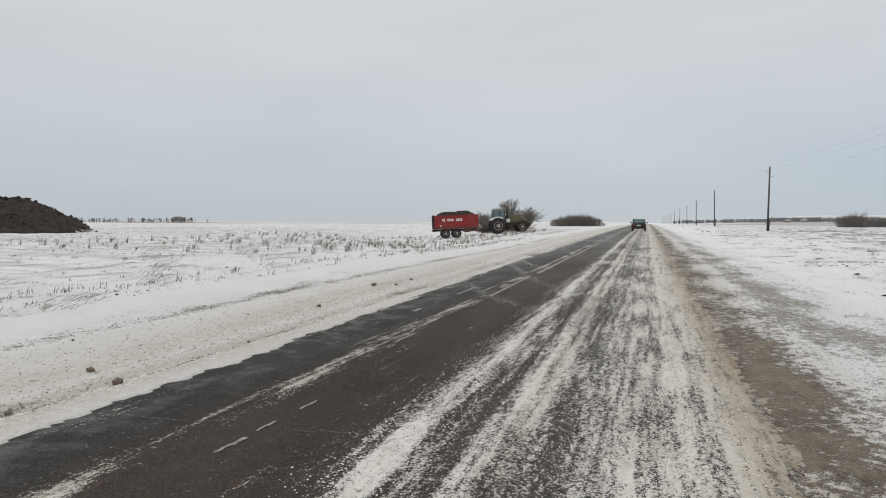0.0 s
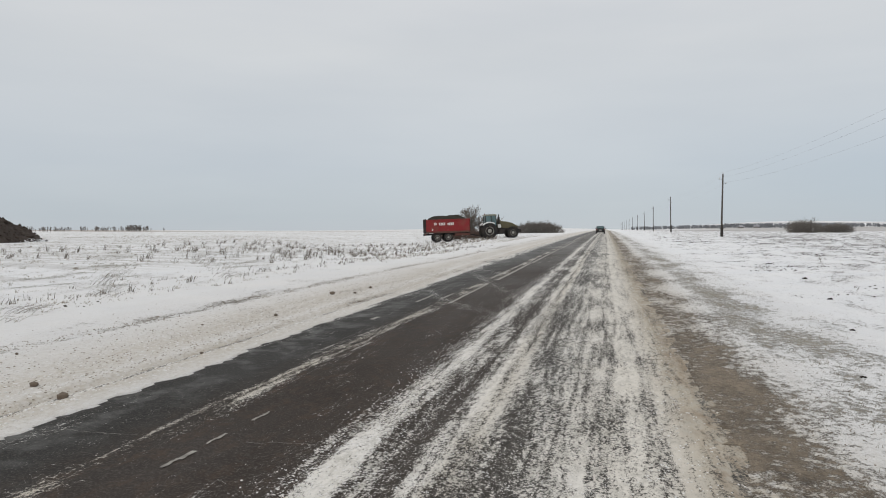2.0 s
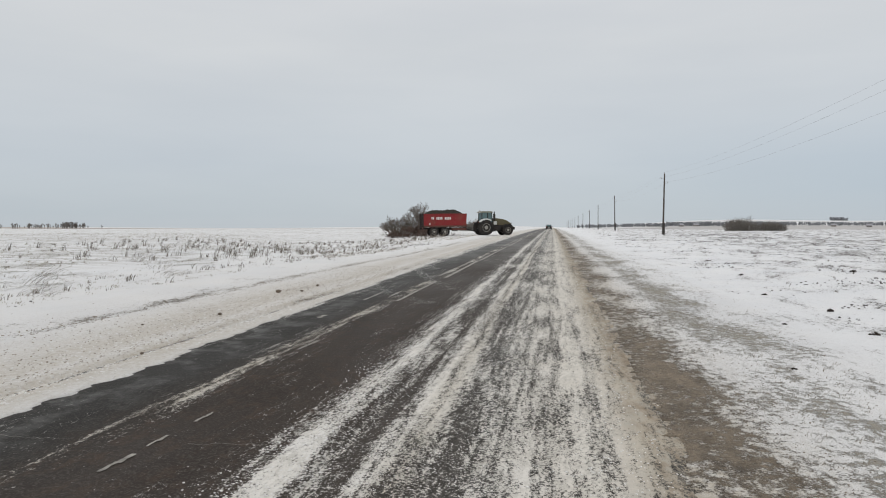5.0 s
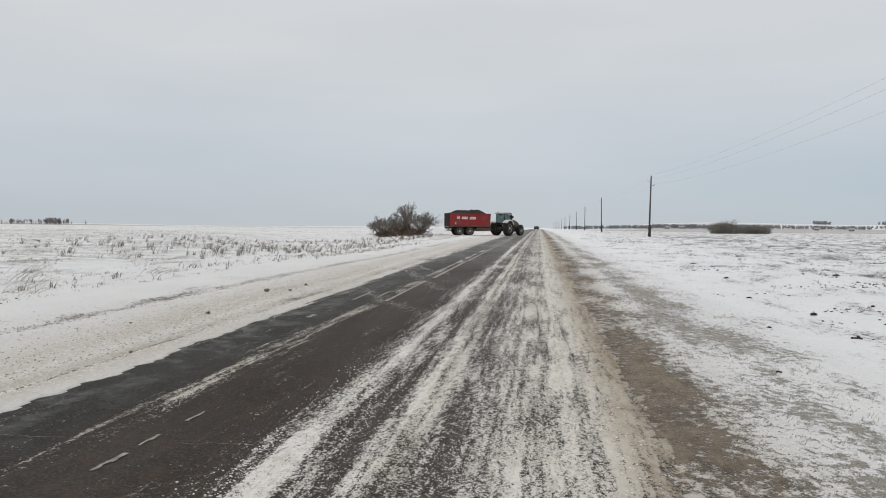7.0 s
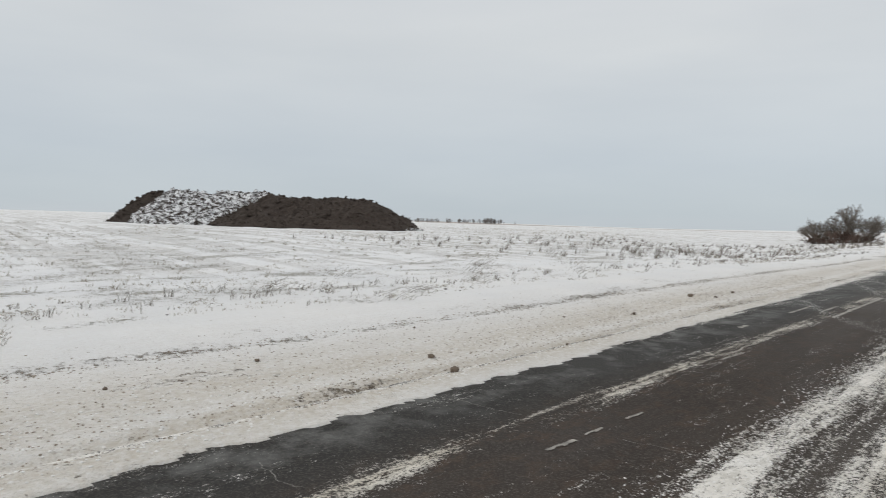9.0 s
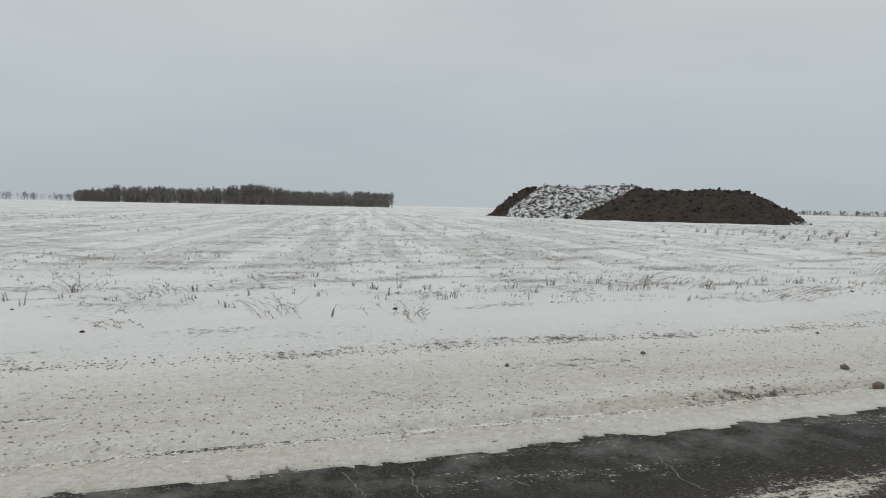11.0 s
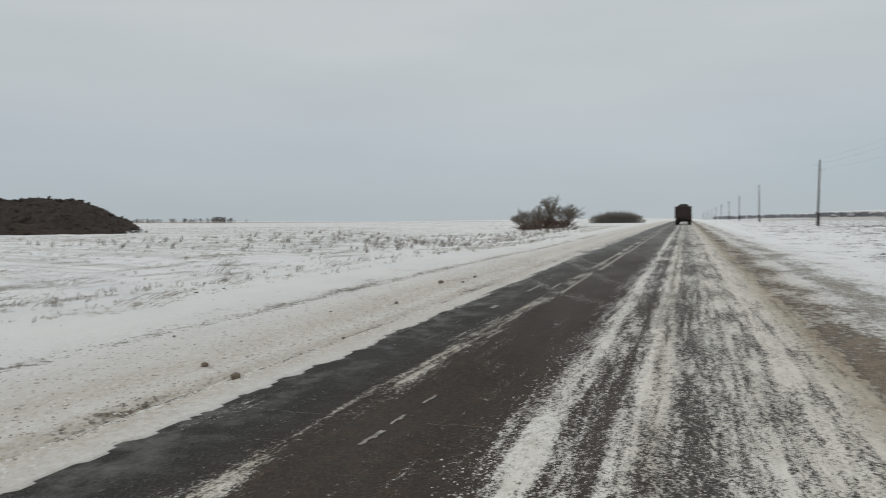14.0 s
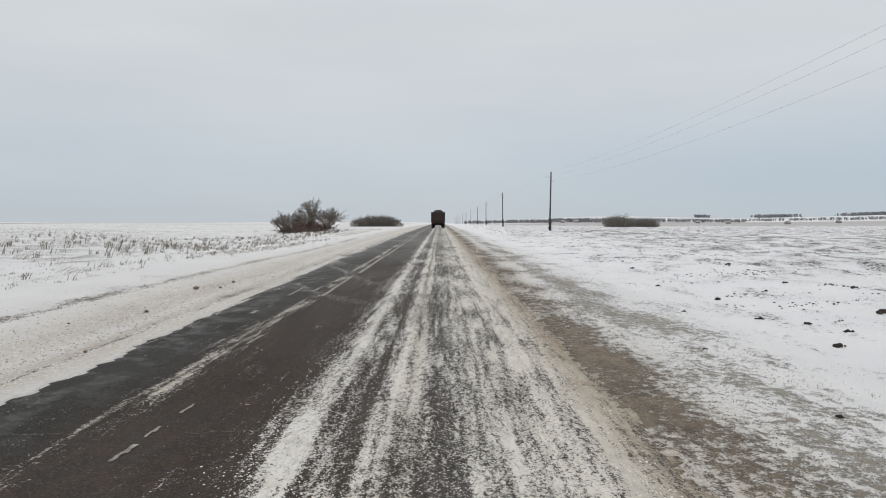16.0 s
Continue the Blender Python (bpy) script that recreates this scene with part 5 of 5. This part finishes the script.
def build_trailer():
    """Origin on the ground under the bed's middle, drawbar towards +y."""
    root = empty("farm_trailer", pose(-23.4, 84.9, 1.0, 0, 0, -68), "dusty red tandem-axle farm trailer heaped with dark soil", "trailer")
    lo, hi, half, wide = 1.26, 2.92, 2.88, 2.45
    for s in (-1, 1):
        side = prism([(-half, lo), (-half, hi), (half, hi), (half - 0.12, lo)], 0.06, (s * (wide / 2 - 0.03), 0, 0))
        box((0.09, half * 2 - 0.05, 0.10), (s * (wide / 2 + 0.005), -0.02, hi - 0.05), 0.015, bm=side)
        part("bottom_rail", box((0.11, half * 2 - 0.05, 0.22), (s * (wide / 2 + 0.01), -0.02, lo + 0.03), 0.02), MUD, root, "mud-splashed bottom rail")
        part("side_guard", box((0.05, 1.9, 0.30), (s * (wide / 2 - 0.08), 1.85, 0.92), 0.02), MUD, root)
        for k in range(5):
            box((0.06, 0.10, hi - lo), (s * (wide / 2 + 0.008), -half + 0.12 + k * (half * 2 - 0.3) / 4, (lo + hi) / 2), 0.012, bm=side)
        wall = part("side_wall", side, RED, root)
        x = s * (wide / 2 + 0.045)
        for y, w, z, h in ((-1.62, 0.38, 2.35, 0.36), (-0.75, 0.85, 2.33, 0.36), (0.35, 0.85, 2.31, 0.36), (-2.0, 0.16, 1.62, 0.30)):
            word, n = bmesh.new(), max(2, round(w / 0.21))
            for c in range(n):
                cy = y + (c - (n - 1) / 2) * w / n
                box((0.012, w / n * 0.74, h * (0.94 if c % 2 else 0.86)), (x, s * cy, z), bm=word)
            part("lettering", word, WHITE_MARK, root, "faded white lettering")
        part("reflector_strip", box((0.012, 0.9, 0.07), (x, 0.6, lo + 0.05)), WHITE_MARK, root)
    part("front_wall", box((wide, 0.06, hi - lo - 0.05), (0, half - 0.09, (lo + hi) / 2), 0.01), RED, root)
    gate = box((wide + 0.06, 0.07, hi - lo + 0.10), (0, -half - 0.03, (lo + hi) / 2), 0.01)
    for k in range(4):
        box((0.10, 0.07, hi - lo), (-wide / 2 + 0.2 + k * (wide - 0.4) / 3, -half - 0.09, (lo + hi) / 2), 0.01, bm=gate)
    part("tailgate", gate, RED_DARK, root, "mud-caked dark tailgate")
    for s in (-1, 1):
        part("gate_post", box((0.10, 0.14, hi - lo + 0.20), (s * (wide / 2 + 0.02), -half + 0.02, (lo + hi) / 2), 0.015), RED_DARK, root)
        part("tail_light", box((0.34, 0.06, 0.14), (s * 0.92, -half - 0.02, 1.02), 0.02), LAMP_RED, root)
        part("mud_flap", box((0.45, 0.02, 0.42), (s * 0.95, -1.75, 0.66)), PLASTIC, root)
    part("bed_floor", box((wide - 0.05, half * 2 - 0.1, 0.08), (0, 0, lo + 0.02)), STEEL, root)
    chassis = bmesh.new()
    for s in (-1, 1):
        box((0.14, 6.0, 0.24), (s * 0.45, -0.1, 1.03), 0.02, bm=chassis)
    for y in (-2.7, -1.3, 0.3, 1.8, 2.7):
        box((1.9, 0.12, 0.16), (0, y, 1.06), 0.01, bm=chassis)
    box((2.2, 0.10, 0.12), (0, -half + 0.05, 0.98), 0.01, bm=chassis)
    part("chassis", chassis, STEEL, root)
    bar = bmesh.new()
    for s in (-1, 1):
        tube((s * 0.45, 2.6, 1.0), (0.0, BED - 0.05, 0.62), 0.07, 0.06, 8, bar)
    lathe([(-0.05, 0.12), (0.05, 0.12)], 12, "Z", bar, (0, BED, 0.62))
    part("drawbar", bar, STEEL, root)
    part("toolbox", box((0.4, 0.7, 0.35), (0.85, 1.35, 0.85), 0.03), STEEL, root)
    n, m = 34, 16
    verts, faces = [], []
    for i in range(n + 1):
        for j in range(m + 1):
            y, x = -half + 0.06 + (2 * half - 0.2) * i / n, -wide / 2 + 0.07 + (wide - 0.14) * j / m
            e = min(1.0, (half - abs(y)) / 1.35) * min(1.0, (wide / 2 - abs(x)) / 0.75)
            z = hi - 0.28 + 0.78 * e ** 0.7 * (0.75 + 0.5 * float(fbm(np.array(y * 1.1 + 4), np.array(x * 1.1), 3))) + 0.14 * float(fbm(np.array(y * 5), np.array(x * 5), 2) - 0.5)
            verts.append((x, y, z))
    for i in range(n):
        for j in range(m):
            a = i * (m + 1) + j
            faces.append((a, a + 1, a + m + 2, a + m + 1))
    load = raw("soil_load", verts, faces, LOAD, root)
    load["label"] = "heaped load of dark soil"
    wheels = []
    for y in (-1.40, 0.02):
        part("axle", tube((-1.05, y, 0.60), (1.05, y, 0.60), 0.08, 0.08, 10), STEEL, root)
        for s in (-1, 1):
            wheels.append((build_wheel(root, "wheel", (s * 0.98, y, 0.60), 0.60, 0.44, 0.33, 14), 0.60))
    return root, wheels


def build_car():
    """Origin on the ground under the middle, nose towards +y."""
    root = empty("car", pose(-1.0, 91.0, 0.7), "dark estate car driving away on the snowy road", "car")
    part("body", prism([(-2.15, 0.42), (-2.2, 0.75), (-2.12, 1.02), (0.75, 1.06), (1.85, 0.92), (2.15, 0.70), (2.15, 0.36), (-2.0, 0.32)], 1.76, bevel=0.07), DARKBODY, root, "", True)
    part("cabin", prism([(-2.05, 1.02), (-1.70, 1.52), (-0.2, 1.56), (0.35, 1.50), (1.0, 1.05)], 1.50, bevel=0.10), DARKBODY, root, "", True)
    part("rear_window", prism([(-2.085, 1.10), (-1.80, 1.47), (-1.77, 1.47), (-2.05, 1.10)], 1.22), GLASS, root)
    part("windscreen", prism([(0.98, 1.10), (0.45, 1.47), (0.48, 1.47), (1.02, 1.10)], 1.25), GLASS, root)
    for s in (-1, 1):
        part("side_window", prism([(-1.75, 1.10), (-1.55, 1.44), (0.3, 1.46), (0.75, 1.10)], 0.03, (s * 0.745, 0, 0)), GLASS, root)
        part("tail_light", box((0.22, 0.06, 0.26), (s * 0.74, -2.17, 0.86), 0.03), LAMP_RED, root)
        part("mirror", box((0.22, 0.10, 0.15), (s * 0.99, 0.62, 1.10), 0.04), PLASTIC, root)
        part("roof_rail", tube((s * 0.62, -1.5, 1.60), (s * 0.62, 0.1, 1.62), 0.02, 0.02, 6), PLASTIC, root)
        for y in (-1.32, 1.32):
            build_wheel(root, "wheel", (s * 0.76, y, 0.33), 0.33, 0.22, 0.21, 12)
    part("bumper", box((1.78, 0.16, 0.24), (0, -2.18, 0.46), 0.05), PLASTIC, root)
    part("number_plate", box((0.52, 0.02, 0.11), (0, -2.215, 0.74)), CERAMIC, root)
    part("exhaust", tube((-0.5, -2.2, 0.30), (-0.5, -1.9, 0.30), 0.03, 0.03, 8), STEEL, root)
    return root


tractor, tractor_wheels = build_tractor()
trailer, trailer_wheels = build_trailer()
car = build_car()

# seconds, place of the rear axle, heading to the right of the road's direction
TRACTOR = [(0.0, -18.5, 87.2, 70), (1.0, -16.6, 87.9, 70), (2.0, -14.85, 88.55, 70), (3.0, -13.0, 89.2, 71), (4.0, -11.1, 89.85, 72), (4.5, -10.1, 90.15, 70), (5.5, -7.8, 91.2, 58), (6.3, -6.3, 92.8, 43), (7.0, -5.0, 94.7, 30), (7.5, -4.3, 96.5, 22),
           (8.0, -3.5, 98.6, 15), (8.5, -2.8, 100.9, 11), (9.5, -1.9, 105.8, 6), (10.5, -1.35, 110.4, 3), (12.0, -1.05, 117.0, 0), (13.6, -1.0, 124.0, 0), (14.5, -1.0, 128.0, 0), (16.0, -0.95, 135.4, 0)]


# seconds, the trailer's heading as it swings in behind
TRAILER = [(0.0, 70), (4.5, 71), (7.0, 69), (7.5, 64), (8.0, 55), (8.5, 46), (9.5, 30), (10.5, 17), (12.0, 6), (13.6, 1), (16.0, 0)]


def glide(table, t):
    """Smooth value of a table's columns at t."""
    ts = [r[0] for r in table]
    i = max(0, min(len(ts) - 2, int(np.searchsorted(ts, t, side="right")) - 1))
    a, b = table[i], table[i + 1]
    p, q = table[max(0, i - 1)], table[min(len(ts) - 1, i + 2)]
    h = b[0] - a[0]
    s = (t - a[0]) / h
    out = []
    for k in range(1, len(a)):
        m0 = (b[k] - p[k]) / max(1e-6, b[0] - p[0]) * h
        m1 = (q[k] - a[k]) / max(1e-6, q[0] - a[0]) * h
        out.append((2 * s ** 3 - 3 * s ** 2 + 1) * a[k] + (s ** 3 - 2 * s ** 2 + s) * m0 + (-2 * s ** 3 + 3 * s ** 2) * b[k] + (s ** 3 - s ** 2) * m1)
    return out


def tread(x, y):
    """Height of the rolling surface: road, or packed snow on the verge."""
    return float(land(np.array(x), np.array(y)) + 0.05 * step(-4.4, -7.0, np.array(x)))


def pitch_of(x, y, h, d):
    c, s = math.sin(radians(h)) * d, math.cos(radians(h)) * d
    return math.degrees(math.atan2(tread(x + c, y + s) - tread(x, y), d))


def motions():
    roll, last = 0.0, None
    rows_a, rows_b, turn = [], [], []
    for i in range(161):
        t = i / 10
        x, y, h = glide(TRACTOR, t)
        rows_a.append((t, pose(x, y, tread(x, y), pitch_of(x, y, h, 3.08), 0, -h)))
        hx, hy = x - HITCH * math.sin(radians(h)), y - HITCH * math.cos(radians(h))
        head = glide(TRAILER, t)[0]
        if last:
            dx, dy = hx - last[0], hy - last[1]
            roll += math.degrees(math.hypot(dx, dy))
        last = (hx, hy)
        bx, by = hx - BED * math.sin(radians(head)), hy - BED * math.cos(radians(head))
        rows_b.append((t, pose(bx, by, tread(bx, by), 0.45 * pitch_of(bx, by, head, 4.0), 0, -head)))
        turn.append((t, roll))
    walk(tractor, rows_a)
    walk(trailer, rows_b)
    for wheel, r in tractor_wheels + trailer_wheels:
        m = wheel.matrix_basis.copy()
        walk(wheel, [(t, m @ pose(0, 0, 0, -a / r, 0, 0)) for t, a in turn])
    rows = []
    for i in range(33):
        t = i / 2
        y = 91.0 + 24.3 * t
        rows.append((t, pose(-0.95, y, tread(-0.95, y))))
    walk(car, rows)
    # the streamers waver and creep with the wind
    for k, (ob, (dx, dy)) in enumerate(streamers):
        x, y, z = ob.location
        walk(ob, [(t, pose(x + dx * math.sin(0.9 * t + k), y + dy * math.sin(0.9 * t + k), z)) for t in range(17)])


motions()
